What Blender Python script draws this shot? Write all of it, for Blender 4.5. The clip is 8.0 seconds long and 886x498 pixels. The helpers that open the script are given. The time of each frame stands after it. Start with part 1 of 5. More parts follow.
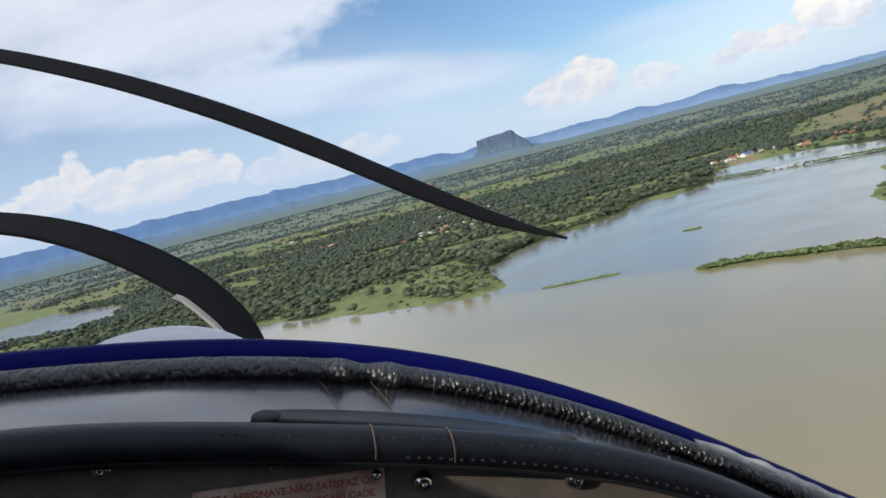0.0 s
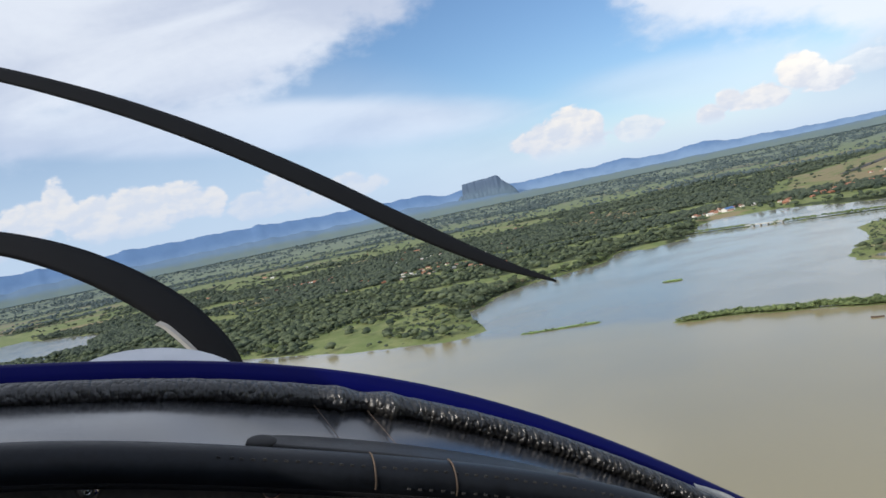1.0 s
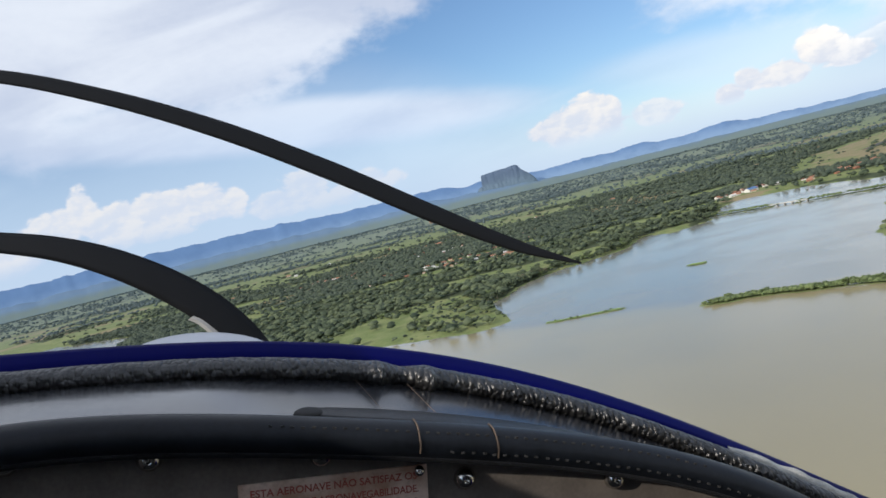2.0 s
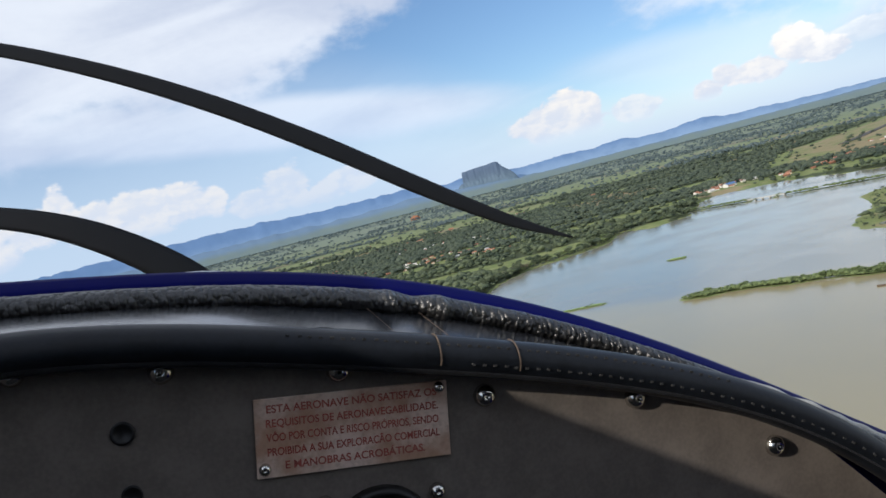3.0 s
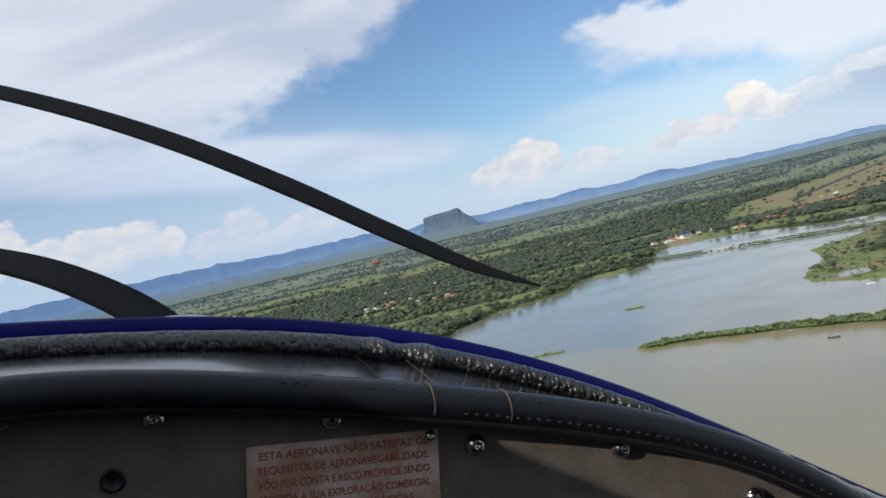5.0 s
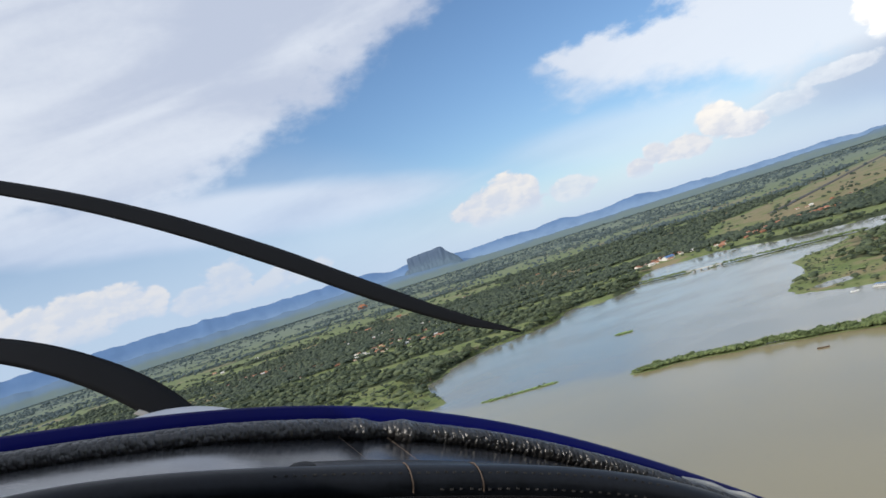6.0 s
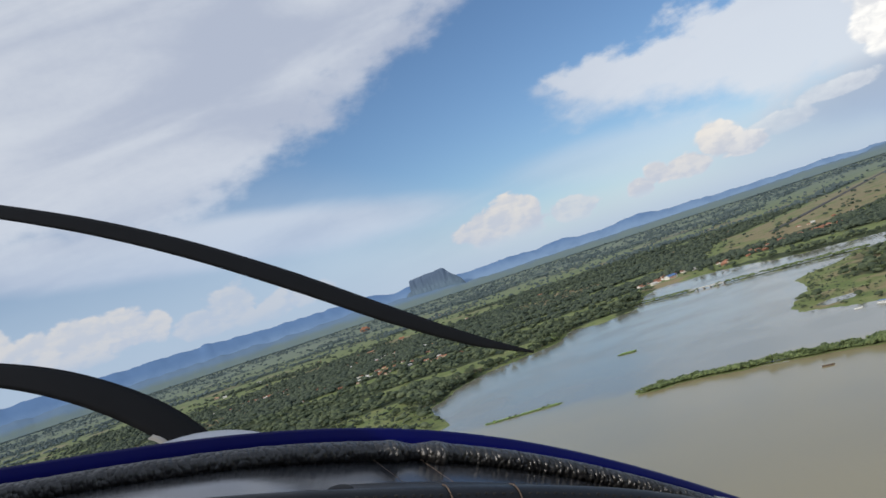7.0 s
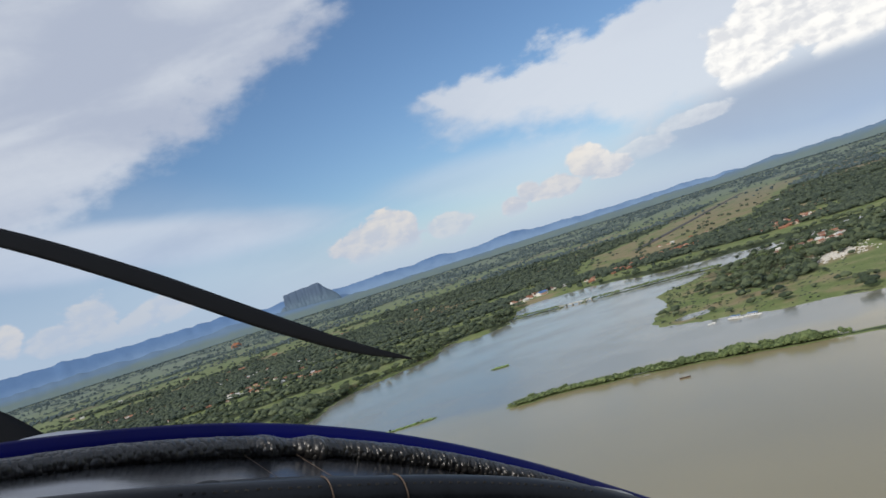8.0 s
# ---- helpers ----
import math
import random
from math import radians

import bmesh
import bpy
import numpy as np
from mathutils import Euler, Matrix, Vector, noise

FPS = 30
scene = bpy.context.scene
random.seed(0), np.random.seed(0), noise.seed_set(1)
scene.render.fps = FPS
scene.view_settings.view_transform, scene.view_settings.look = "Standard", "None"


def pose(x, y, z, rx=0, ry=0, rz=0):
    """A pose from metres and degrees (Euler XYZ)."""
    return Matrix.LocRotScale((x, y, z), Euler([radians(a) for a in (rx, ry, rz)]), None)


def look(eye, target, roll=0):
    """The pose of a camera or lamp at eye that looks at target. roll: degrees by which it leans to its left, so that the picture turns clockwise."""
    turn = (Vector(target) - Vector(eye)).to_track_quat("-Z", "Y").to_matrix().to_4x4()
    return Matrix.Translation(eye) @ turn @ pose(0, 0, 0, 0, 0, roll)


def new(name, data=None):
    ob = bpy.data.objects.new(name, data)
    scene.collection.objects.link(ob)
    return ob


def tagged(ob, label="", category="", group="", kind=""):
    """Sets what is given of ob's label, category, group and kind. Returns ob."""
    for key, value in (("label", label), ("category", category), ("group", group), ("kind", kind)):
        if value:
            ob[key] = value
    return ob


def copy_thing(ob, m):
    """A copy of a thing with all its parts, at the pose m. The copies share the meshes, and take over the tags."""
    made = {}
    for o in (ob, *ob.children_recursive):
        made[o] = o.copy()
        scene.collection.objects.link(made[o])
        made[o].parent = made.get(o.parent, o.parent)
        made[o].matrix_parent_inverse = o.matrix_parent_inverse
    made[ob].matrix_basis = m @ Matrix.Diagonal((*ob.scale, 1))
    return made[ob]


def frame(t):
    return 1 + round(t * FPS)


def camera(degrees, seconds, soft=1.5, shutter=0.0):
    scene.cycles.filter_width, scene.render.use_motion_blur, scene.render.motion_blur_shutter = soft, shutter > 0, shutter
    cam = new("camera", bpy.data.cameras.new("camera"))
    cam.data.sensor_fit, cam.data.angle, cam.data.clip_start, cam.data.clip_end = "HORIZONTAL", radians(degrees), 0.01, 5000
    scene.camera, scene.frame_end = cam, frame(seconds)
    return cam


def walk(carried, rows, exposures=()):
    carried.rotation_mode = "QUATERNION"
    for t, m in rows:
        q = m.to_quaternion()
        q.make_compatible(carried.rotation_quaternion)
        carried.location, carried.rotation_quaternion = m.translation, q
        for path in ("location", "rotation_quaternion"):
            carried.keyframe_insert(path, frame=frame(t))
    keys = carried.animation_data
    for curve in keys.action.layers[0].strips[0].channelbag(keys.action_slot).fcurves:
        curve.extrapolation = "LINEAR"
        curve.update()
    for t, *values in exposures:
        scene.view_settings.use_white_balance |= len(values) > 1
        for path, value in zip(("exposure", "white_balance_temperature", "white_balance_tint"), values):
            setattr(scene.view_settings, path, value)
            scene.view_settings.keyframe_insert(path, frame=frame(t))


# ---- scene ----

# The cockpit of a light aircraft in a right bank, 120 m over a river plain.
cam = camera(58.63, 8.0, soft=1.6)
PATH = [
    (0.0, pose(0.0403, 0.0026, 120.0354, 84.34, 14.32, 2.16)),
    (0.5, pose(0.0493, -0.0274, 120.0427, 87.09, 13.93, 1.38)),
    (1.0, pose(0.0204, 0.0104, 120.0286, 87.14, 11.87, 1.02)),
    (2.5, pose(0.0017, -0.0139, 120.0080, 86.74, 15.18, 2.75)),
    (3.0, pose(-0.0258, 0.0020, 119.9712, 86.35, 14.56, 1.09)),
    (3.5, pose(-0.0234, 0.0065, 119.9824, 85.85, 14.45, -0.01)),
    (4.0, pose(-0.0451, -0.0017, 119.9762, 86.93, 13.77, -0.56)),
    (5.5, pose(-0.0458, -0.0132, 119.9873, 89.81, 14.51, -3.11)),
    (6.0, pose(-0.0246, -0.0659, 120.0116, 91.45, 17.53, -2.98)),
    (6.5, pose(-0.0389, -0.0839, 120.0086, 93.38, 17.50, -2.13)),
    (7.0, pose(-0.0480, -0.0665, 120.0184, 93.06, 18.15, -2.81)),
    (7.5, pose(-0.0661, -0.0314, 120.0098, 91.91, 18.60, -7.34)),
    (8.0, pose(-0.0578, -0.0356, 119.9965, 91.27, 17.70, -12.22)),
]
walk(cam, PATH, exposures=[(0.0, 0.18, 5980, 10), (1.0, 0.18, 5980, 10), (3.0, 0.25, 5980, 10), (4.0, 0.24, 5980, 10), (5.5, 0.02, 5980, 10), (6.0, 0.10, 5980, 10), (6.5, -0.10, 5980, 10), (8.0, -0.18, 5980, 10)])

# ---------------------------------------------------------------- world and sun
SUN_EL, SUN_AZ = 29.0, -129.2          # azimuth from +y towards +x
EYE_Z = 120.0


class Graph:
    """A short way to write node trees."""

    def __init__(self, tree):
        self.tree = tree
        tree.nodes.clear()

    def node(self, kind, **fields):
        n = self.tree.nodes.new(kind)
        for key, value in fields.items():
            setattr(n, key, value)
        return n

    def link(self, a, b):
        self.tree.links.new(a, b)

    def put(self, socket, value):
        if isinstance(value, bpy.types.NodeSocket):
            self.link(value, socket)
        else:
            socket.default_value = value

    def math(self, op, a, b=0.0, c=0.0, clamp=False):
        n = self.node("ShaderNodeMath", operation=op, use_clamp=clamp)
        for i, v in enumerate((a, b, c)):
            self.put(n.inputs[i], v)
        return n.outputs[0]

    def ramp(self, value, lo, hi, a=0.0, b=1.0):
        n = self.node("ShaderNodeMapRange", interpolation_type="SMOOTHSTEP")
        for i, v in enumerate((value, lo, hi, a, b)):
            self.put(n.inputs[i], v)
        return n.outputs[0]

    def noise(self, vector, scale, detail=4.0, rough=0.55, distort=0.0):
        n = self.node("ShaderNodeTexNoise")
        if vector is not None:
            self.link(vector, n.inputs["Vector"])
        n.inputs["Scale"].default_value, n.inputs["Detail"].default_value = scale, detail
        n.inputs["Roughness"].default_value, n.inputs["Distortion"].default_value = rough, distort
        return n.outputs["Fac"]

    def voronoi(self, vector, scale, feature="F1", out="Distance"):
        n = self.node("ShaderNodeTexVoronoi", feature=feature)
        if vector is not None:
            self.link(vector, n.inputs["Vector"])
        n.inputs["Scale"].default_value = scale
        return n.outputs[out]

    def mix(self, fac, a, b, mode="MIX"):
        n = self.node("ShaderNodeMix", data_type="RGBA", blend_type=mode)
        self.put(n.inputs["Factor"], fac)
        self.put(n.inputs["A"], a if isinstance(a, bpy.types.NodeSocket) else (*a, 1))
        self.put(n.inputs["B"], b if isinstance(b, bpy.types.NodeSocket) else (*b, 1))
        return n.outputs["Result"]


def build_world():
    world = bpy.data.worlds.new("sky")
    scene.world = world
    world.use_nodes = True
    g = Graph(world.node_tree)
    sky = g.node("ShaderNodeTexSky", sky_type="NISHITA", sun_disc=False)
    sky.sun_elevation, sky.sun_rotation = radians(SUN_EL), radians(SUN_AZ)
    sky.altitude, sky.air_density, sky.dust_density, sky.ozone_density = 150, 1.0, 0.25, 3.5
    clear = g.node("ShaderNodeBackground")
    g.link(sky.outputs[0], clear.inputs[0])
    clear.inputs[1].default_value = SKY_STRENGTH

    # clouds, laid out by azimuth and elevation in degrees
    coord = g.node("ShaderNodeTexCoord").outputs["Generated"]
    sep = g.node("ShaderNodeSeparateXYZ")
    g.link(coord, sep.inputs[0])
    az = g.math("MULTIPLY", g.math("ARCTAN2", sep.outputs[0], sep.outputs[1]), 180 / math.pi)
    el = g.math("MULTIPLY", g.math("ARCSINE", sep.outputs[2]), 180 / math.pi)
    flat = g.node("ShaderNodeCombineXYZ")
    g.link(az, flat.inputs[0]), g.link(g.math("MULTIPLY", el, 1.6), flat.inputs[1])
    flat = flat.outputs[0]
    long_ = g.node("ShaderNodeCombineXYZ")
    g.link(g.math("MULTIPLY", g.math("ADD", az, g.math("MULTIPLY", el, -1.2)), 0.55), long_.inputs[0])
    g.link(g.math("MULTIPLY", el, 1.7), long_.inputs[1])
    long_ = long_.outputs[0]
    soft_lumps = g.noise(flat, 0.30, 6, 0.55)
    heads = g.node("ShaderNodeVectorMath", operation="ADD")
    g.link(flat, heads.inputs[0])
    bent = g.node("ShaderNodeTexNoise")
    g.link(flat, bent.inputs["Vector"])
    bent.inputs["Scale"].default_value, bent.inputs["Detail"].default_value = 0.9, 3.0
    g.link(bent.outputs["Color"], heads.inputs[1])
    heads = heads.outputs[0]

    def cauliflower(at):
        cells = g.math("ADD", g.math("MULTIPLY", g.voronoi(at, 0.55), 0.24), g.math("ADD", g.math("MULTIPLY", g.voronoi(at, 1.4), 0.10), g.math("MULTIPLY", g.voronoi(at, 3.4), 0.035)))
        return g.math("ADD", g.noise(at, 0.26, 5, 0.52), cells)

    billow = g.math("SUBTRACT", cauliflower(heads), 0.20)                # lumps of cumulus
    shift = g.node("ShaderNodeVectorMath", operation="ADD")
    g.link(heads, shift.inputs[0])
    shift.inputs[1].default_value = (-0.35, 0.55, 0.0)
    lit_side = g.math("SUBTRACT", g.math("SUBTRACT", cauliflower(shift.outputs[0]), 0.20), billow)
    wisp = g.noise(long_, 0.10, 5, 0.44, 0.6)            # streaks of high cloud
    fine = g.noise(flat, 1.1, 5, 0.6)

    def oval(a0, e0, ra, re, slope=0.0):
        da = g.math("SUBTRACT", az, a0)
        de = g.math("SUBTRACT", g.math("SUBTRACT", el, e0), g.math("MULTIPLY", da, slope))
        a2 = g.math("POWER", g.math("ABSOLUTE", g.math("DIVIDE", da, ra)), 2.0)
        e2 = g.math("POWER", g.math("ABSOLUTE", g.math("DIVIDE", de, re)), 2.0)
        return g.math("SQRT", g.math("ADD", a2, e2))

    def soft_cloud(*where, edge=0.22, amp=0.95):
        d = g.math("ADD", oval(*where), g.math("MULTIPLY", g.math("SUBTRACT", wisp, 0.5), amp))
        return g.ramp(d, 1.0 + edge, 1.0 - edge)

    def lump_cloud(*where, edge=0.20, amp=2.0):
        d = g.math("ADD", oval(*where), g.math("MULTIPLY", g.math("SUBTRACT", billow, 0.5), amp))
        return g.ramp(d, 1.0 + edge, 1.0 - edge)

    def join(a, b):
        return g.math("SUBTRACT", 1.0, g.math("MULTIPLY", g.math("SUBTRACT", 1.0, a), g.math("SUBTRACT", 1.0, b)))

    def bank(low, high_, left, soft_low, soft_high, soft_left, amp=2.2):
        """A sheet of high cloud between two edges, with frayed borders."""
        fray = g.math("ADD", g.math("MULTIPLY", g.math("SUBTRACT", wisp, 0.5), amp * 2.6), g.math("MULTIPLY", g.math("SUBTRACT", soft_lumps, 0.5), amp * 3.0))
        a = g.ramp(g.math("ADD", g.math("SUBTRACT", el, low), fray), -soft_low, soft_low)
        b = g.ramp(g.math("ADD", g.math("SUBTRACT", high_, el), fray), -soft_high, soft_high)
        c = g.ramp(g.math("ADD", left, fray), -soft_left, soft_left)
        return g.math("MULTIPLY", g.math("MULTIPLY", a, b), c)

    def line(a0, e0, slope):
        return g.math("ADD", g.math("MULTIPLY", g.math("SUBTRACT", az, a0), slope), e0)

    # the great sheet to port, its edge slanting up to starboard, and a streak below it
    slant = g.math("MAXIMUM", line(-13.0, 9.4, 0.46), line(-13.0, 9.4, -0.05))
    high = bank(slant, 60.0, g.math("SUBTRACT", 11.0, az), 1.7, 1.0, 1.3)
    high = join(high, g.math("MULTIPLY", soft_cloud(-15, 8.5, 19.5, 1.7, -0.13, edge=0.35), 0.92))
    # the wedge to starboard opens from a point
    wedge = bank(line(14.2, 9.6, -0.32), line(14.2, 11.6, 0.10), g.math("SUBTRACT", az, 14.6), 1.6, 0.7, 1.3, 1.8)
    high = join(high, g.math("MULTIPLY", wedge, 0.95))
    high = join(high, g.math("MULTIPLY", soft_cloud(19, 5.2, 9, 1.5, -0.1, edge=0.5), 0.42))
    # unseen cloud overhead, added to brighten the shelf's reflection
    high = join(high, g.math("MULTIPLY", g.ramp(wisp, 0.36, 0.56), g.ramp(el, 24.0, 32.0, 0.0, 0.9)))

    def heap_up(base, fade, *lumps, amp=1.7, strength=1.0):
        """A cumulus: lumps with crisp heads that dissolve towards a level base."""
        body = 0.0
        for lump in lumps:
            body = join(body, lump_cloud(*lump, edge=0.15, amp=amp))
        return g.math("MULTIPLY", body, g.ramp(el, base - fade, base + fade, 0.0, strength))

    heap = heap_up(2.5, 0.9, (-28.2, 4.5, 1.9, 1.3), (-26.4, 5.3, 0.9, 1.6), (-24.4, 3.9, 2.6, 1.4), (-21.6, 4.1, 2.4, 1.3), (-18.6, 4.1, 2.2, 1.3), (-16.7, 4.1, 0.8, 1.2), (-33.0, 3.6, 4.0, 1.4))
    heap = join(heap, heap_up(1.9, 0.9, (-14.0, 2.9, 1.9, 0.9), (-11.4, 3.7, 1.8, 1.5), (-8.0, 3.0, 2.6, 1.0), strength=0.8))
    heap = join(heap, heap_up(2.1, 0.7, (7.0, 3.5, 2.0, 0.9), (9.0, 3.8, 1.8, 1.2), (10.4, 3.8, 1.0, 1.0), (8.9, 2.5, 2.6, 1.4)))
    heap = join(heap, heap_up(1.7, 0.8, (13.4, 2.7, 1.8, 0.9), strength=0.8))
    heap = join(heap, heap_up(2.0, 0.5, (18.6, 2.5, 0.9, 0.7), (19.9, 3.2, 0.9, 0.8), (21.8, 3.0, 1.9, 0.8), (24.4, 4.1, 1.5, 1.5), (25.8, 3.1, 1.4, 0.7)))
    heap = join(heap, heap_up(3.0, 0.6, (28.6, 3.7, 2.2, 0.6), (32.0, 4.5, 2.6, 0.6), strength=0.6))
    heap = join(heap, heap_up(5.6, 0.5, (35.6, 7.6, 1.9, 2.0), (38.0, 8.6, 2.6, 2.3), (42.5, 9.0, 4.6, 3.2), (49.0, 9.6, 6.5, 4.0), amp=1.5))
    grey = g.math("MULTIPLY", soft_cloud(41, 3.2, 15, 2.3, 0.0, edge=0.45), 0.85)
    low = g.ramp(el, 0.2, g.ramp(az, -12.0, 14.0, 15.0, 5.5), 0.85, 0.0)                # pale air over the horizon

    sunny = g.mix(g.ramp(az, -8.0, 30.0), (0.95, 0.88, 0.79), (1.15, 1.04, 0.89))
    sunny = g.mix(g.ramp(az, 22.0, 34.0), sunny, (1.42, 1.33, 1.18))
    white = g.mix(g.math("ADD", g.math("MULTIPLY", g.ramp(lit_side, -0.13, 0.13), 0.62), g.ramp(el, 2.2, 5.2, 0.0, 0.38)), g.mix(g.ramp(az, -8.0, 30.0), (0.68, 0.72, 0.79), (0.80, 0.80, 0.82)), sunny)
    sheet = g.mix(g.ramp(g.math("ADD", g.math("MULTIPLY", wisp, 0.93), g.math("MULTIPLY", fine, 0.07)), 0.36, 0.62), (0.92, 0.925, 0.935), (0.66, 0.69, 0.77))
    sheet = g.mix(g.ramp(az, 8.0, 22.0, 0.0, 0.75), sheet, (1.02, 1.01, 0.99))
    col = g.mix(heap, sheet, white)
    col = g.mix(g.math("MULTIPLY", grey, g.math("SUBTRACT", 1.0, g.math("MULTIPLY", heap, 0.8))), col, (0.46, 0.54, 0.67))
    col = g.mix(g.math("MULTIPLY", low, g.math("SUBTRACT", 1.0, g.math("MULTIPLY", heap, 0.7))), col, (0.56, 0.69, 0.87))
    cover = join(join(g.math("MULTIPLY", high, 0.9), heap), join(grey, low))
    glow = g.node("ShaderNodeBackground")
    g.link(col, glow.inputs[0])
    glow.inputs[1].default_value = CLOUD_STRENGTH
    both = g.node("ShaderNodeMixShader")
    g.link(cover, both.inputs[0]), g.link(clear.outputs[0], both.inputs[1]), g.link(glow.outputs[0], both.inputs[2])
    g.link(both.outputs[0], g.node("ShaderNodeOutputWorld").inputs[0])


SKY_STRENGTH, CLOUD_STRENGTH, SUN_STRENGTH = 0.10, 0.85, 3.2
build_world()
sun_data = bpy.data.lights.new("sun", "SUN")
sun_data.energy, sun_data.angle, sun_data.color = SUN_STRENGTH, radians(0.5), (1.0, 0.88, 0.72)
to_sun = Vector((math.sin(radians(SUN_AZ)) * math.cos(radians(SUN_EL)), math.cos(radians(SUN_AZ)) * math.cos(radians(SUN_EL)), math.sin(radians(SUN_EL))))
new("sun", sun_data).matrix_world = look(to_sun * 100 + Vector((0, 0, EYE_Z)), Vector((0, 0, EYE_Z)))


# ---------------------------------------------------------------- materials
def material(name, rough=0.6, metal=0.0, spec=0.5):
    m = bpy.data.materials.new(name)
    m.use_nodes = True
    g = Graph(m.node_tree)
    p = g.node("ShaderNodeBsdfPrincipled")
    p.inputs["Roughness"].default_value, p.inputs["Metallic"].default_value = rough, metal
    p.inputs["Specular IOR Level"].default_value = spec
    out = g.node("ShaderNodeOutputMaterial")
    g.link(p.outputs[0], out.inputs[0])
    return m, g, p


def bump(g, p, height, strength, distance):
    b = g.node("ShaderNodeBump")
    b.inputs["Strength"].default_value, b.inputs["Distance"].default_value = strength, distance
    g.link(height, b.inputs["Height"])
    g.link(b.outputs[0], p.inputs["Normal"])


def object_coord(g):
    return g.node("ShaderNodeTexCoord").outputs["Object"]


def plain(name, color, rough=0.6, metal=0.0, grain=0.12, scale=8.0, spec=0.5, relief=0.0):
    """A surface of one colour with grain and stains of two sizes."""
    m, g, p = material(name, rough, metal, spec)
    at = object_coord(g)
    n = g.math("ADD", g.math("MULTIPLY", g.noise(at, scale, 3), 0.6), g.math("MULTIPLY", g.noise(at, scale * 9, 4), 0.4))
    dark = tuple(c * (1 - 2 * grain) for c in color)
    light = tuple(min(1, c * (1 + 1.2 * grain)) for c in color)
    g.link(g.mix(g.ramp(n, 0.3, 0.7), dark, light), p.inputs["Base Color"])
    g.link(g.ramp(n, 0.3, 0.7, rough * 0.85, min(1, rough * 1.15)), p.inputs["Roughness"])
    if relief:
        bump(g, p, g.noise(at, scale * 6, 5), 0.4, relief)
    return m


def ground_material():
    m, g, p = material("land", 0.9, 0, 0.1)
    at = object_coord(g)
    cover = g.node("ShaderNodeAttribute", attribute_name="cover").outputs["Fac"]      # 0 wood, 1 open pasture
    dry = g.node("ShaderNodeAttribute", attribute_name="dry").outputs["Fac"]          # bare, sandy or burnt-off land
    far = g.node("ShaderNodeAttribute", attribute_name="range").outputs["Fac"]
    n_big, n_mid, n_small = g.noise(at, 0.006, 4), g.noise(at, 0.03, 5), g.noise(at, 0.25, 4)
    wood = g.mix(n_small, (0.050, 0.064, 0.036), (0.092, 0.112, 0.056))
    grass = g.mix(g.ramp(n_mid, 0.35, 0.7), (0.160, 0.205, 0.074), (0.245, 0.265, 0.115))
    grass = g.mix(g.ramp(n_small, 0.5, 0.75, 0.0, 0.6), grass, (0.085, 0.115, 0.045))
    tan = g.mix(n_mid, (0.24, 0.192, 0.105), (0.31, 0.265, 0.155))
    edge = g.math("ADD", cover, g.math("MULTIPLY", g.math("SUBTRACT", n_mid, 0.5), 0.7))
    edge0 = edge
    col = g.mix(g.ramp(edge, 0.35, 0.6), wood, grass)
    edge = g.math("ADD", dry, g.math("MULTIPLY", g.math("SUBTRACT", n_mid, 0.5), 0.8))
    col = g.mix(g.ramp(edge, 0.4, 0.65), col, tan)
    dull = g.mix(g.ramp(edge0, 0.35, 0.6), (0.096, 0.132, 0.140), (0.190, 0.232, 0.188))               # haze of the far plain, mixed into the ground's colour
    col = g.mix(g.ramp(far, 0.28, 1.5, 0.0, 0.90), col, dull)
    g.link(col, p.inputs["Base Color"])
    bump(g, p, n_small, 0.5, 0.8)
    return m


def leaf_material(name, dark, light):
    m, g, p = material(name, 0.75, 0, 0.2)
    at = object_coord(g)
    rnd = g.node("ShaderNodeNewGeometry").outputs["Random Per Island"]
    each = g.node("ShaderNodeObjectInfo").outputs["Random"]
    n = g.noise(at, 0.9, 4, 0.65)
    mixv = g.math("ADD", g.math("MULTIPLY", n, 0.5), g.math("ADD", g.math("MULTIPLY", rnd, 0.42), g.math("MULTIPLY", each, 0.2)))
    g.link(g.mix(g.ramp(mixv, 0.25, 0.85), dark, light), p.inputs["Base Color"])
    bump(g, p, g.noise(at, 1.6, 4, 0.7), 0.8, 0.7)
    return m


def water_material():
    m, g, p = material("river_water", 0.16, 0, 0.5)
    at = object_coord(g)
    sep = g.node("ShaderNodeSeparateXYZ")
    g.link(at, sep.inputs[0])
    # a seam of silt runs from the islet to the spit: brown river this side, clearer bay beyond
    side = g.math("ADD", g.math("MULTIPLY", sep.outputs[0], 0.55), sep.outputs[1])
    wob = g.math("MULTIPLY", g.math("SUBTRACT", g.noise(at, 0.02, 4), 0.5), 60.0)
    bay = g.ramp(g.math("ADD", side, wob), 672.0, 722.0)
    n = g.noise(at, 0.004, 3)
    brown = g.mix(n, (0.30, 0.258, 0.140), (0.35, 0.305, 0.178))
    clear = g.mix(n, (0.205, 0.208, 0.165), (0.260, 0.250, 0.188))
    g.link(g.mix(bay, brown, clear), p.inputs["Base Color"])
    g.link(g.ramp(g.noise(at, 0.01, 3), 0.35, 0.7, 0.13, 0.21), p.inputs["Roughness"])
    waves = g.math("ADD", g.math("MULTIPLY", g.noise(at, 0.5, 3), 0.6), g.math("MULTIPLY", g.noise(at, 2.5, 3), 0.4))
    bump(g, p, waves, 0.25, 0.12)
    return m


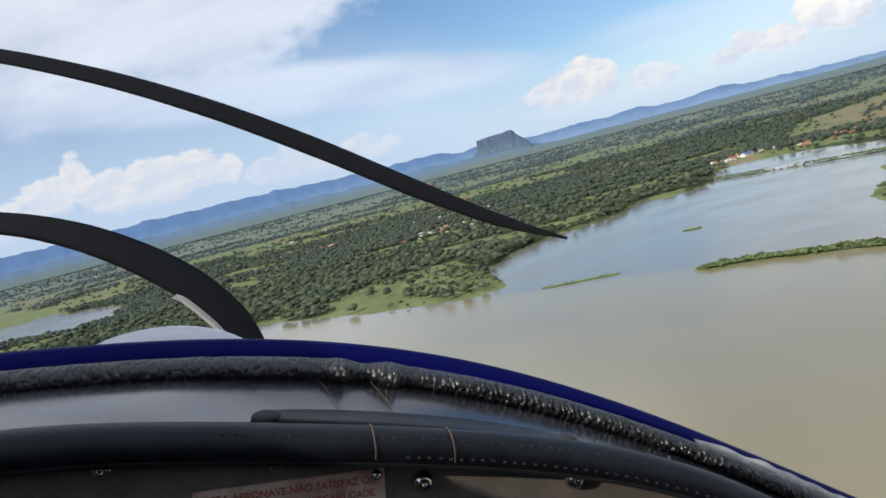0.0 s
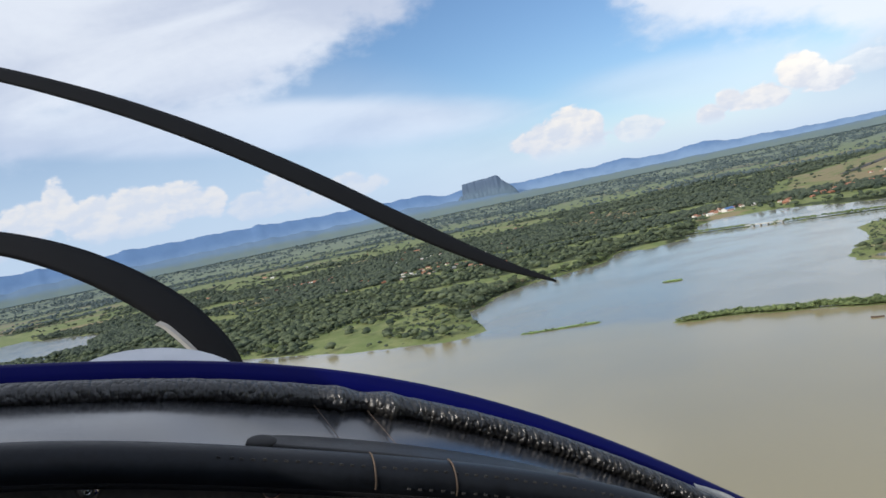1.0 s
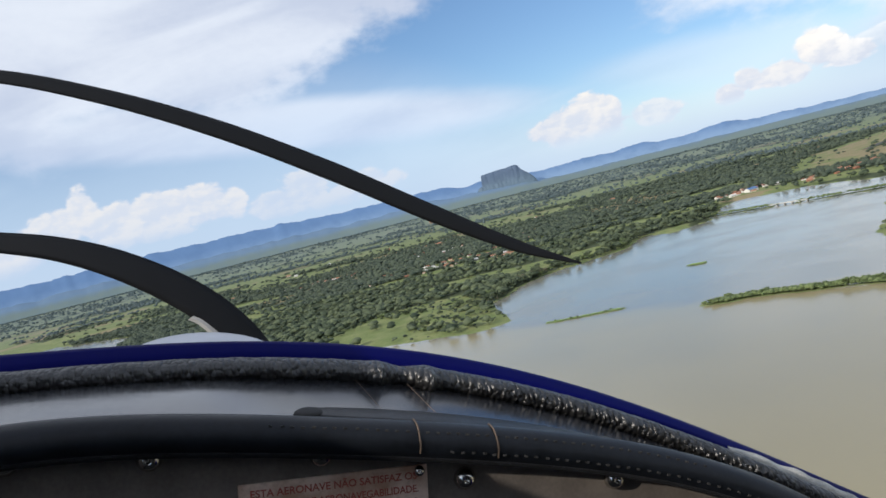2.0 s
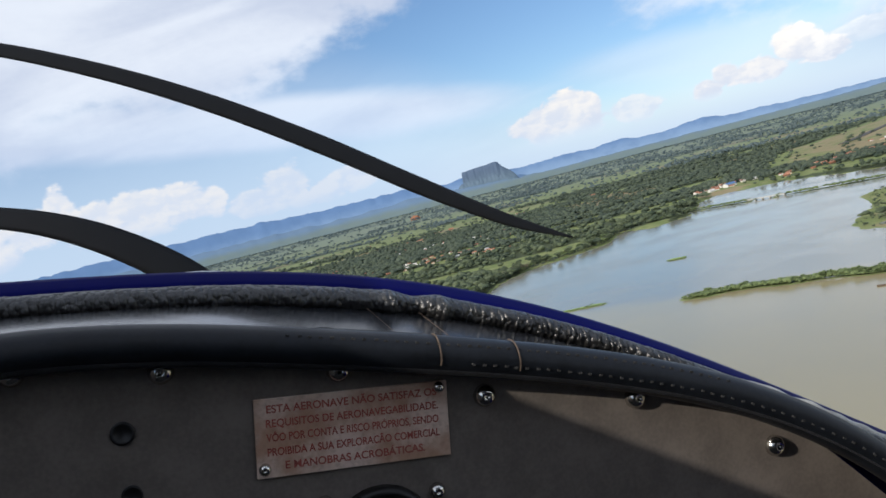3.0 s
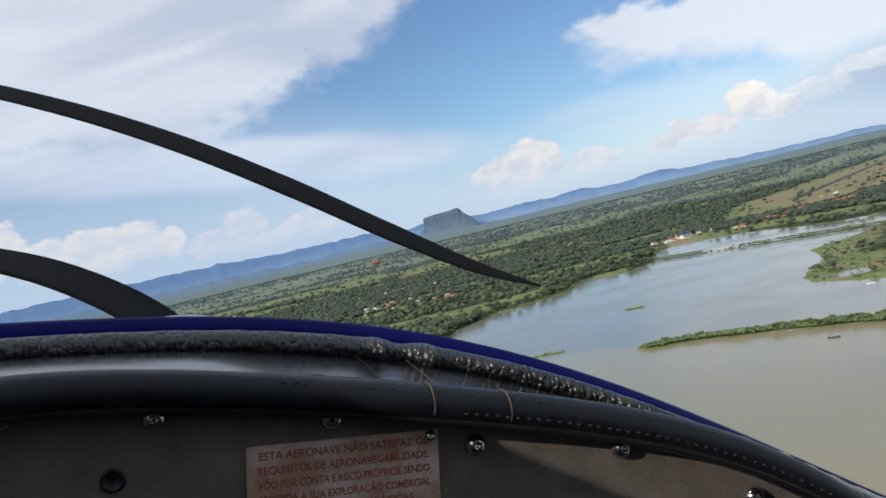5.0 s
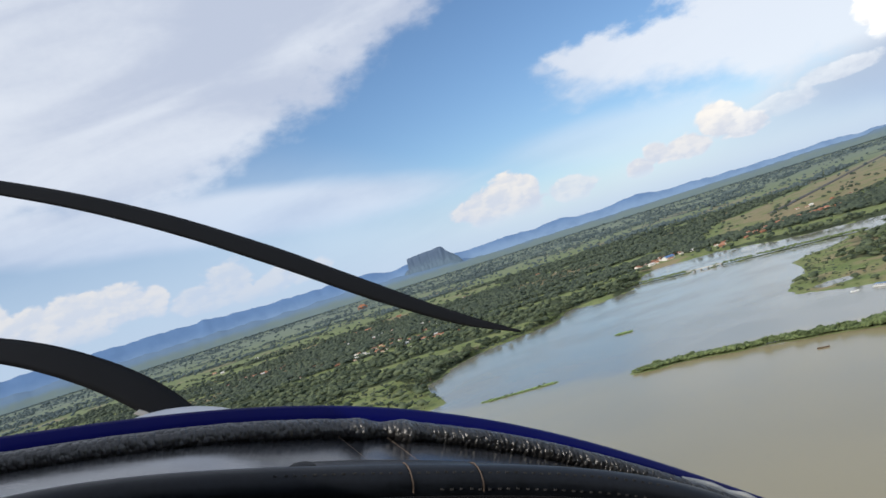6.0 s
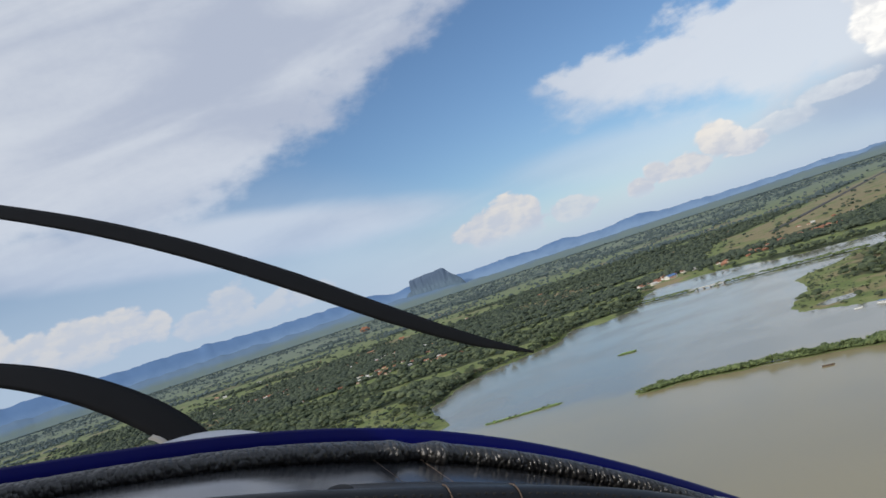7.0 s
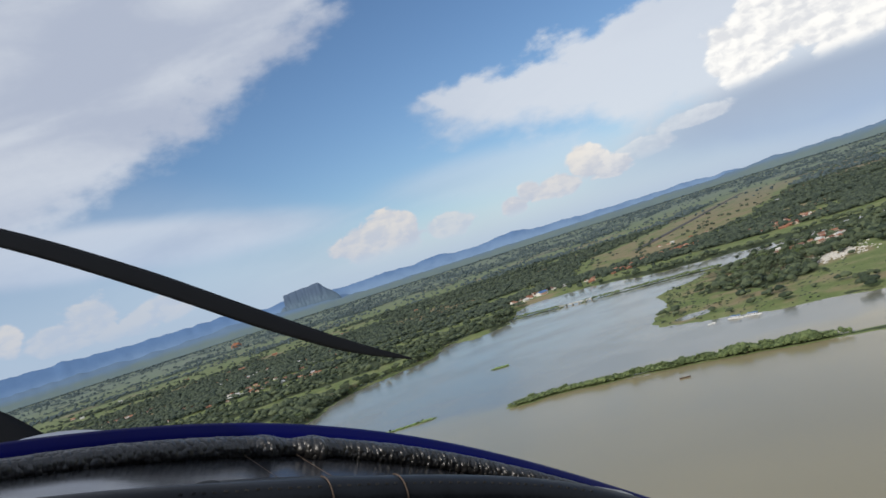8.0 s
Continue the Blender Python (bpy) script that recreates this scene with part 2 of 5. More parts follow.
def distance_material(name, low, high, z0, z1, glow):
    """Plain far country, as pale as it looks: haze put into colour and emission."""
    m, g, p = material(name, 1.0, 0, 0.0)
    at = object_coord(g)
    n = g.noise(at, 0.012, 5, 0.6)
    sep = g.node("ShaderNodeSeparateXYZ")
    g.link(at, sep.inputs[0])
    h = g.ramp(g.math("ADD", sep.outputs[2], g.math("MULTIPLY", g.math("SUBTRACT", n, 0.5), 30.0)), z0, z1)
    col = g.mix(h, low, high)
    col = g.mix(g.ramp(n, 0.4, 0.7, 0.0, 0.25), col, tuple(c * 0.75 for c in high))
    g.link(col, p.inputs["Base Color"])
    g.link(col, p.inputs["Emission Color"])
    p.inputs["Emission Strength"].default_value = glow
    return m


def leather_material():
    m, g, p = material("black_leather", 0.40, 0, 0.8)
    at = object_coord(g)
    pull = g.node("ShaderNodeMapping")
    g.link(at, pull.inputs["Vector"])
    pull.inputs["Scale"].default_value = (1.5, 0.75, 0.75)
    pebble, grain = g.voronoi(pull.outputs[0], 185, "F1"), g.voronoi(at, 420, "F1")
    folds = g.noise(pull.outputs[0], 60, 3, 0.5, 0.4)
    h = g.math("ADD", g.math("MULTIPLY", g.math("MULTIPLY", pebble, pebble), -1.7), g.math("MULTIPLY", folds, 0.8))
    h = g.math("ADD", h, g.math("MULTIPLY", g.math("MULTIPLY", grain, grain), -0.3))
    n = g.noise(at, 25, 4)
    g.link(g.mix(n, (0.005, 0.005, 0.005), (0.011, 0.010, 0.009)), p.inputs["Base Color"])
    g.link(g.ramp(n, 0.3, 0.7, 0.38, 0.48), p.inputs["Roughness"])
    p.inputs["Coat Weight"].default_value, p.inputs["Coat Roughness"].default_value = 0.4, 0.42
    bump(g, p, h, 0.9, 0.0016)
    g.link(p.inputs["Normal"].links[0].from_socket, p.inputs["Coat Normal"])
    return m


def letter_material():
    return plain("red_paint", (0.34, 0.085, 0.065), 0.6, 0, 0.2, 300)


def brass_material():
    m, g, p = material("worn_plate", 0.45, 0.12, 0.5)
    at = object_coord(g)
    n, s = g.noise(at, 28, 4), g.noise(at, 300, 3)
    col = g.mix(g.ramp(n, 0.38, 0.62), (0.46, 0.29, 0.20), (0.72, 0.57, 0.48))
    g.link(g.mix(g.ramp(s, 0.4, 0.8, 0, 0.4), col, (0.25, 0.17, 0.12)), p.inputs["Base Color"])
    bump(g, p, s, 0.15, 0.0003)
    return m


M_GROUND, M_WATER = ground_material(), water_material()
M_LEAF = leaf_material("tree_leaves", (0.030, 0.046, 0.029), (0.132, 0.160, 0.086))
# two more leaf greens, with the haze of distance mixed into the colour
M_LEAF_MID = leaf_material("mid_leaves_hazed", (0.033, 0.048, 0.037), (0.098, 0.122, 0.078))
M_LEAF_FAR = leaf_material("far_leaves_hazed", (0.066, 0.094, 0.102), (0.110, 0.142, 0.138))
M_LEAF_PALE = leaf_material("shrub_leaves", (0.052, 0.078, 0.030), (0.170, 0.215, 0.088))
M_WEED = leaf_material("weed_leaves", (0.17, 0.25, 0.07), (0.27, 0.37, 0.12))
M_LEAF_DRY = leaf_material("bare_twigs", (0.10, 0.085, 0.055), (0.24, 0.21, 0.15))
M_BARK = plain("bark", (0.12, 0.09, 0.065), 0.9, 0, 0.25, 3)
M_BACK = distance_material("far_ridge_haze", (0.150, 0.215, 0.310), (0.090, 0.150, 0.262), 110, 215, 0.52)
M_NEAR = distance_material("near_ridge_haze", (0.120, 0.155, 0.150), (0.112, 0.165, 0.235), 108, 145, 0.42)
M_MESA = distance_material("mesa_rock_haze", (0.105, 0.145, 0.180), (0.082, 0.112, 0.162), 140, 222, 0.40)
M_RED_EARTH = plain("red_earth", (0.36, 0.15, 0.075), 0.9, 0, 0.2, 0.05)
M_WALLS = [plain("white_plaster", (0.72, 0.69, 0.63), 0.8, 0, 0.1, 0.6), plain("cream_plaster", (0.60, 0.50, 0.38), 0.8, 0, 0.12, 0.6),
           plain("brick_wall", (0.36, 0.17, 0.10), 0.85, 0, 0.2, 0.8)]
M_ROOFS = [plain("terracotta_tiles", (0.42, 0.195, 0.115), 0.8, 0, 0.25, 1.2), plain("old_tiles", (0.26, 0.13, 0.085), 0.85, 0, 0.25, 1.2),
           plain("white_sheet_roof", (0.66, 0.65, 0.62), 0.5, 0, 0.1, 0.5), plain("blue_sheet_roof", (0.10, 0.20, 0.42), 0.5, 0, 0.12, 0.5)]
M_DARK_OPENING = plain("dark_opening", (0.03, 0.028, 0.025), 0.5, 0, 0.2, 2)
M_ASPHALT = plain("asphalt", (0.075, 0.072, 0.072), 0.9, 0, 0.2, 0.05)
M_CONCRETE = plain("concrete", (0.46, 0.45, 0.42), 0.85, 0, 0.15, 0.4)
M_BOAT_WHITE = plain("boat_paint_white", (0.72, 0.72, 0.70), 0.4, 0, 0.08, 1)
M_BOAT_BLUE = plain("boat_paint_blue", (0.07, 0.18, 0.38), 0.4, 0, 0.1, 1)
M_WOOD = plain("dark_wood", (0.10, 0.065, 0.04), 0.7, 0, 0.25, 2)
def blue_material():
    m, g, p = material("deep_blue_paint", 0.40, 0, 0.05)
    at = object_coord(g)
    wear = g.math("MULTIPLY", g.ramp(g.noise(at, 46, 5, 0.7), 0.66, 0.72), g.ramp(g.noise(at, 5, 2), 0.5, 0.62))
    col = g.mix(g.noise(at, 14, 3), (0.002, 0.003, 0.070), (0.003, 0.004, 0.100))
    g.link(g.mix(wear, col, (0.42, 0.42, 0.40)), p.inputs["Base Color"])
    return m


M_BLUE = blue_material()
M_WHITE_PAINT = plain("white_gloss_paint", (0.70, 0.71, 0.74), 0.25, 0, 0.05, 6)
M_LEATHER = leather_material()
M_VINYL = plain("black_vinyl", (0.008, 0.010, 0.014), 0.46, 0, 0.25, 30, 0.30, 0.0004)
M_SHELF = plain("glossy_black_vinyl", (0.030, 0.031, 0.035), 0.20, 0, 0.15, 9, 1.0)
M_SHELF.node_tree.nodes["Principled BSDF"].inputs["Coat Weight"].default_value = 0.6
M_SHELF.node_tree.nodes["Principled BSDF"].inputs["Coat Roughness"].default_value = 0.16
M_LINING = plain("dark_cabin_lining", (0.045, 0.044, 0.043), 0.9, 0, 0.2, 12)
M_PANEL = plain("dark_grey_panel_paint", (0.150, 0.130, 0.115), 0.66, 0, 0.12, 40, 0.22, 0.0002)
M_CHROME = plain("polished_steel", (0.66, 0.64, 0.60), 0.16, 1.0, 0.08, 120)
M_BLACK = plain("black_plastic", (0.008, 0.008, 0.009), 0.45, 0, 0.2, 60)
M_BLADE = plain("matt_black_blade", (0.008, 0.009, 0.011), 0.7, 0, 0.2, 20, 0.25)
M_THREAD = plain("tan_thread", (0.12, 0.085, 0.06), 0.8, 0, 0.2, 200)
M_STITCH = plain("grey_thread", (0.034, 0.033, 0.033), 0.85, 0, 0.4, 400)
M_SEALANT = plain("weathered_sealant", (0.50, 0.49, 0.45), 0.8, 0, 0.2, 60, 0.3, 0.0006)
M_PLATE, M_LETTER = brass_material(), letter_material()


# ---------------------------------------------------------------- mesh helpers
def part(name, bm, mat, parent=None, label="", smooth=False):
    """Links a bmesh as one mesh object, under a thing or a part."""
    mesh = bpy.data.meshes.new(name)
    bm.to_mesh(mesh)
    bm.free()
    for mt in (mat if isinstance(mat, (list, tuple)) else [mat]):
        mesh.materials.append(mt)
    if smooth:
        mesh.polygons.foreach_set("use_smooth", [True] * len(mesh.polygons))
    ob = new(name, mesh)
    ob.parent = parent
    if label:
        tagged(ob, label)
    return ob


def raw_mesh(name, verts, faces, mat, smooth=False):
    mesh = bpy.data.meshes.new(name)
    mesh.from_pydata(verts, [], faces)
    mesh.materials.append(mat)
    if smooth:
        mesh.polygons.foreach_set("use_smooth", [True] * len(mesh.polygons))
    mesh.update()
    return mesh


def add_box(bm, x0, x1, y0, y1, z0, z1, m=None):
    made = bmesh.ops.create_cube(bm, size=1.0)["verts"]
    for v in made:
        v.co = Vector(((x0 + x1) / 2 + v.co.x * (x1 - x0), (y0 + y1) / 2 + v.co.y * (y1 - y0), (z0 + z1) / 2 + v.co.z * (z1 - z0)))
        if m is not None:
            v.co = m @ v.co
    return made


def loft(bm, rings, closed=True, caps=True):
    """Faces between rings of vertices with as many points each."""
    rows = [[bm.verts.new(p) for p in ring] for ring in rings]
    n = len(rows[0])
    for a, b in zip(rows, rows[1:]):
        for i in range(n if closed else n - 1):
            j = (i + 1) % n
            bm.faces.new((a[i], a[j], b[j], b[i]))
    if caps and closed:
        bm.faces.new(rows[0][::-1])
        bm.faces.new(rows[-1])
    return rows


# ---------------------------------------------------------------- the land
FLAT_TO, RIM = 2200.0, 4700.0          # flat country, then drawn in and raised to hold its angle from the eye


def far_range(d):
    """Radius to which the country d metres off is drawn in, to fit the view."""
    d = np.asarray(d, float)
    k = np.maximum(d - FLAT_TO, 0.0)
    span = RIM - FLAT_TO + 50.0
    return np.where(d <= FLAT_TO, d, FLAT_TO + k / (1.0 + k / span))


def stand(x, y):
    """Where a spot of the map stands for the camera: place, raised height of the plain, scale."""
    d = math.hypot(x, y)
    r = float(far_range(d))
    return x * r / d, y * r / d, EYE_Z * (1 - r / d), r / d


def smooth(a, lo, hi):
    t = np.clip((a - lo) / (hi - lo), 0, 1)
    return t * t * (3 - 2 * t)


GRID_RNG = np.random.RandomState(7)
GRID = GRID_RNG.rand(64, 64)


def value_noise(x, y, size, octaves=4):
    """Smooth noise of 0 to 1 with cells of that size."""
    total, weight, amp = 0.0, 0.0, 1.0
    for o in range(octaves):
        u, v = np.asarray(x) / size + 17.3 * o, np.asarray(y) / size + 5.1 * o
        i, j = np.floor(u).astype(int), np.floor(v).astype(int)
        fu, fv = u - i, v - j
        fu, fv = fu * fu * (3 - 2 * fu), fv * fv * (3 - 2 * fv)
        g00, g10 = GRID[i % 64, j % 64], GRID[(i + 1) % 64, j % 64]
        g01, g11 = GRID[i % 64, (j + 1) % 64], GRID[(i + 1) % 64, (j + 1) % 64]
        total = total + amp * ((g00 * (1 - fu) + g10 * fu) * (1 - fv) + (g01 * (1 - fu) + g11 * fu) * fv)
        weight += amp
        amp, size = amp * 0.5, size / 2.0
    return total / weight


def inside(poly, x, y):
    """Signed distance to a polygon, positive inside."""
    p = np.array(poly, float)
    q = np.roll(p, -1, 0)
    best, odd = np.full(np.shape(x), 1e12), np.zeros(np.shape(x), bool)
    for (ax, ay), (bx, by) in zip(p, q):
        ex, ey = bx - ax, by - ay
        t = np.clip(((x - ax) * ex + (y - ay) * ey) / (ex * ex + ey * ey), 0, 1)
        best = np.minimum(best, (x - ax - t * ex) ** 2 + (y - ay - t * ey) ** 2)
        cross = ((ay > y) != (by > y)) & (x < (bx - ax) * (y - ay) / (by - ay + 1e-9) + ax)
        odd ^= cross
    return np.sqrt(best) * np.where(odd, 1, -1)


def strip(points, half, x, y):
    """Signed distance to a band along a line, positive inside."""
    best = np.full(np.shape(x), 1e12)
    for (ax, ay), (bx, by) in zip(points, points[1:]):
        ex, ey = bx - ax, by - ay
        t = np.clip(((x - ax) * ex + (y - ay) * ey) / (ex * ex + ey * ey), 0, 1)
        best = np.minimum(best, np.hypot(x - ax - t * ex, y - ay - t * ey))
    return half - best


RIVER = [(-3000, 2300), (-1500, 1660), (-886, 1279), (-644, 1123), (-455, 999), (-404, 973), (-277, 888), (-176, 811), (-136, 768), (-72, 740), (-23, 717), (5, 739),
         (-4, 820), (-11, 890), (3, 917), (49, 1015), (80, 1045), (125, 1060), (190, 1125), (235, 1220), (265, 1172), (340, 1225), (365, 1310), (450, 1450), (535, 1420),
         (590, 1300), (615, 1220), (670, 1160), (720, 1100), (790, 1065), (900, 1035), (1150, 1020), (1150, 990), (900, 1003), (800, 1018), (720, 1024), (640, 1022), (585, 1010),
         (545, 985), (509, 962), (452, 932), (440, 870), (411, 818), (372, 778), (345, 745), (340, 712), (352, 680), (373, 640), (388, 600), (419, 570),
         (505, 450), (700, 250), (900, 0), (900, -2500), (-3000, -2500)]
CAUSEWAY = [(350, 1280), (420, 1200), (462, 1155), (530, 1090), (575, 1050), (600, 1010)]
BRIDGE = [(424, 1196), (458, 1159)]
ISLET = [(152, 598), (180, 588), (205, 570), (236, 545), (276, 512), (330, 452), (420, 350), (560, 170)]
SPIT = [(35, 680), (60, 672), (95, 664)]
WEED = [(196, 812), (206, 806)]
POND = [(-3200, 3900), (-2500, 3700), (-1465, 2526), (-1193, 2100), (-850, 1800), (-760, 1500), (-820, 1430), (-1074, 1590), (-1287, 1780), (-1900, 2250), (-3200, 3200)]
PEN_POND = [(358, 716), (380, 724), (406, 713), (388, 696), (362, 700)]


def land_depth(x, y):
    """Metres in from the shore; negative in the water."""
    wob = (value_noise(x, y, 60, 4) - 0.5) * 34 * smooth(np.hypot(x, y), 500, 1500) + (value_noise(x, y, 22, 3) - 0.5) * 12
    d = -(inside(RIVER, x, y)) + wob
    d = np.minimum(d, -inside(POND, x, y) + wob * 1.5)
    d = np.minimum(d, -inside(PEN_POND, x, y) + wob * 0.6)
    bank = np.minimum(strip(CAUSEWAY, 12.0, x, y) + wob * 0.12, -strip(BRIDGE, 7.0, x, y))
    d = np.maximum(d, bank)
    d = np.maximum(d, strip(ISLET, 6.5, x, y) + (value_noise(x, y, 26, 3) - 0.5) * 9)
    d = np.maximum(d, strip(SPIT, 4.0, x, y) + (value_noise(x, y, 14, 3) - 0.5) * 5)
    d = np.maximum(d, strip(WEED, 4.5, x, y) + (value_noise(x, y, 8, 2) - 0.5) * 4)
    return d


MEADOW = [(-225, 919), (-191, 985), (-131, 1025), (-51, 1030), (-8, 890), (8, 737), (-20, 712), (-72, 738), (-137, 766)]
AIRFIELD = [(640, 1720), (860, 1600), (1200, 1800), (2700, 3500), (3000, 4500), (1700, 3100), (900, 2250)]
PENINSULA = [(335, 750), (330, 690), (388, 590), (419, 560), (540, 480), (620, 700), (690, 900), (680, 1030), (585, 1020), (509, 970), (440, 940), (405, 820)]
PEN_WOOD = [(452, 800), (462, 715), (520, 690), (560, 740), (660, 800), (760, 960), (680, 1000), (580, 980), (500, 890)]
FIELDS = ([(1250, 3300), (1700, 3300), (4300, 6300), (3900, 6900)], [(-120, 2700), (260, 2650), (420, 3100), (-60, 3250)], [(300, 3500), (800, 3350), (900, 3900), (420, 4200)],
          [(-900, 2650), (-500, 2500), (-420, 2750), (-900, 2950)], [(-700, 1880), (-560, 1800), (-500, 1900), (-660, 2000)])


def pasture(x, y):
    """How open the land is, 0 wood to 1 pasture."""
    d = np.hypot(x, y)
    n = value_noise(x * 0.55 + 300, y, 150, 4)
    far = smooth(d, 1800 + 1300 * smooth(x, -100, 600), 3300 + 900 * smooth(x, -100, 600))
    open_ = smooth(n, 0.61 - 0.15 * far, 0.66 - 0.13 * far)
    n2 = value_noise(x * 0.3 - 900, y * 0.9, 420, 3)
    open_ = np.maximum(open_, smooth(n2, 0.55, 0.59) * smooth(d, 2100 + 1400 * smooth(x, -100, 600), 3000 + 1400 * smooth(x, -100, 600)))
    for field in FIELDS:
        open_ = np.maximum(open_, smooth(inside(field, x, y) + (value_noise(x, y, 90, 3) - 0.5) * 120, -20, 20))
    open_ = np.maximum(open_, smooth(inside(MEADOW, x, y), -10, 12))
    open_ = np.maximum(open_, smooth(inside(AIRFIELD, x, y), -30, 30))
    rough = (value_noise(x, y, 40, 3) - 0.5) * 60
    open_ = np.maximum(open_, smooth(inside(PENINSULA, x, y) + rough, -10, 10) * (1 - smooth(inside(PEN_WOOD, x, y) + rough, -8, 8)))
    shore = land_depth(x, y)
    open_ = np.maximum(open_, 1 - smooth(shore, 1.5, 5))
    north = strip([(600, 1440), (690, 1330), (780, 1230), (900, 1130), (1050, 1090)], 55, x, y)
    return np.maximum(open_, smooth(north, -8, 8))


def bareness(x, y):
    d = smooth(inside(AIRFIELD, x, y), -20, 60) * (0.35 + 0.5 * value_noise(x, y, 90, 3))
    beach = 1 - smooth(np.hypot((np.asarray(x) - 480) / 55, (np.asarray(y) - 1475) / 30), 0.7, 1.2)
    patch = smooth(value_noise(x + 4000, y, 260, 3), 0.60, 0.68) * 0.7 * smooth(np.hypot(x, y), 1500, 1900)
    lot = smooth(inside([(530, 735), (590, 715), (630, 780), (555, 795)], x, y), -5, 10) * 0.8
    marsh = smooth(inside(PENINSULA, np.asarray(x, float), np.asarray(y, float)), 0, 25) * (0.22 + 0.5 * value_noise(x, y, 30, 3))
    return np.maximum(np.maximum(np.maximum(d, beach), marsh), np.maximum(patch, lot))


def relief(x, y):
    d = np.hypot(x, y)
    level = 1 - smooth(inside(AIRFIELD, np.asarray(x, float), np.asarray(y, float)), -120, 0)
    return (value_noise(x, y, 500, 3) - 0.4) * 10 * smooth(d, 900, 2600) * level


def build_ground():
    az = np.concatenate([np.arange(-180, -42, 6.0), np.arange(-42, 56, 0.13), np.arange(56, 180.1, 6.0)])
    tan_d = np.concatenate([np.linspace(0.9, 0.30, 24), np.linspace(0.298, 0.03, 190), np.linspace(0.0288, 0.0009, 60)])
    d = EYE_Z / tan_d
    a, dd = np.meshgrid(np.radians(az), d, indexing="ij")
    mx, my = np.sin(a) * dd, np.cos(a) * dd
    depth = land_depth(mx, my)
    r = far_range(dd)
    z = EYE_Z * (1 - r / dd) + np.where(depth > 0, 0.25 + 1.6 * smooth(depth, 0, 30), np.maximum(depth, -12) * 0.15) + np.where(depth > 20, relief(mx, my), 0) * (r / dd)
    verts = np.stack([np.sin(a) * r, np.cos(a) * r, z], -1).reshape(-1, 3)
    na, nd = len(az), len(d)
    i, j = np.meshgrid(np.arange(na - 1), np.arange(nd - 1), indexing="ij")
    q = np.stack([i * nd + j, (i + 1) * nd + j, (i + 1) * nd + j + 1, i * nd + j + 1], -1).reshape(-1, 4)
    mesh = bpy.data.meshes.new("ground")
    mesh.vertices.add(len(verts)), mesh.loops.add(q.size), mesh.polygons.add(len(q))
    mesh.vertices.foreach_set("co", verts.astype(np.float32).ravel())
    mesh.loops.foreach_set("vertex_index", q[:, ::-1].astype(np.int32).ravel())
    mesh.polygons.foreach_set("loop_start", np.arange(0, q.size, 4, dtype=np.int32))
    mesh.polygons.foreach_set("use_smooth", np.ones(len(q), bool))
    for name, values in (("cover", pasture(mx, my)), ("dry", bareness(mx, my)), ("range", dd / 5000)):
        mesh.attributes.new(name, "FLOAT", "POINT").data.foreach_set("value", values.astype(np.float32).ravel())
    mesh.update(calc_edges=True)
    mesh.validate()
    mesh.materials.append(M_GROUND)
    tagged(new("ground", mesh), "green river plain of woods, pastures and sandy patches", "ground", kind="structure")


def build_water():
    bm = bmesh.new()
    bmesh.ops.create_circle(bm, cap_ends=True, segments=96, radius=3300)
    ob = part("water", bm, M_WATER)
    tagged(ob, "broad brown silty river with a paler bay", "water", kind="structure")


def ridge(name, radius, height, mat, label, a0=-70, a1=75, rough=1.0, deep=160.0):
    """A far range of hills: a long body with a crest and two slopes."""
    rows = []
    for a in np.arange(a0, a1 + 0.01, 0.2):
        n = noise.fractal(Vector((a * 0.55, radius * 0.01, 0)), 0.9, 2.0, 5) * 0.16 * rough + noise.noise(Vector((a * 2.3, 4, 0))) * 0.05 * rough
        top = EYE_Z + radius * math.tan(radians(max(0.05, height(a) + n)))
        rad = radians(a)
        row = []
        for r, z in ((radius - deep, 90.0), (radius - deep * 0.45, 90 + (top - 90) * 0.55), (radius - 10, top - 2), (radius, top), (radius + 30, 60.0)):
            row.append((math.sin(rad) * r, math.cos(rad) * r, z))
        rows.append(row)
    bm = bmesh.new()
    loft(bm, rows, closed=False)
    ob = part(name, bm, mat, smooth=True)
    tagged(ob, label, "hills", kind="structure")


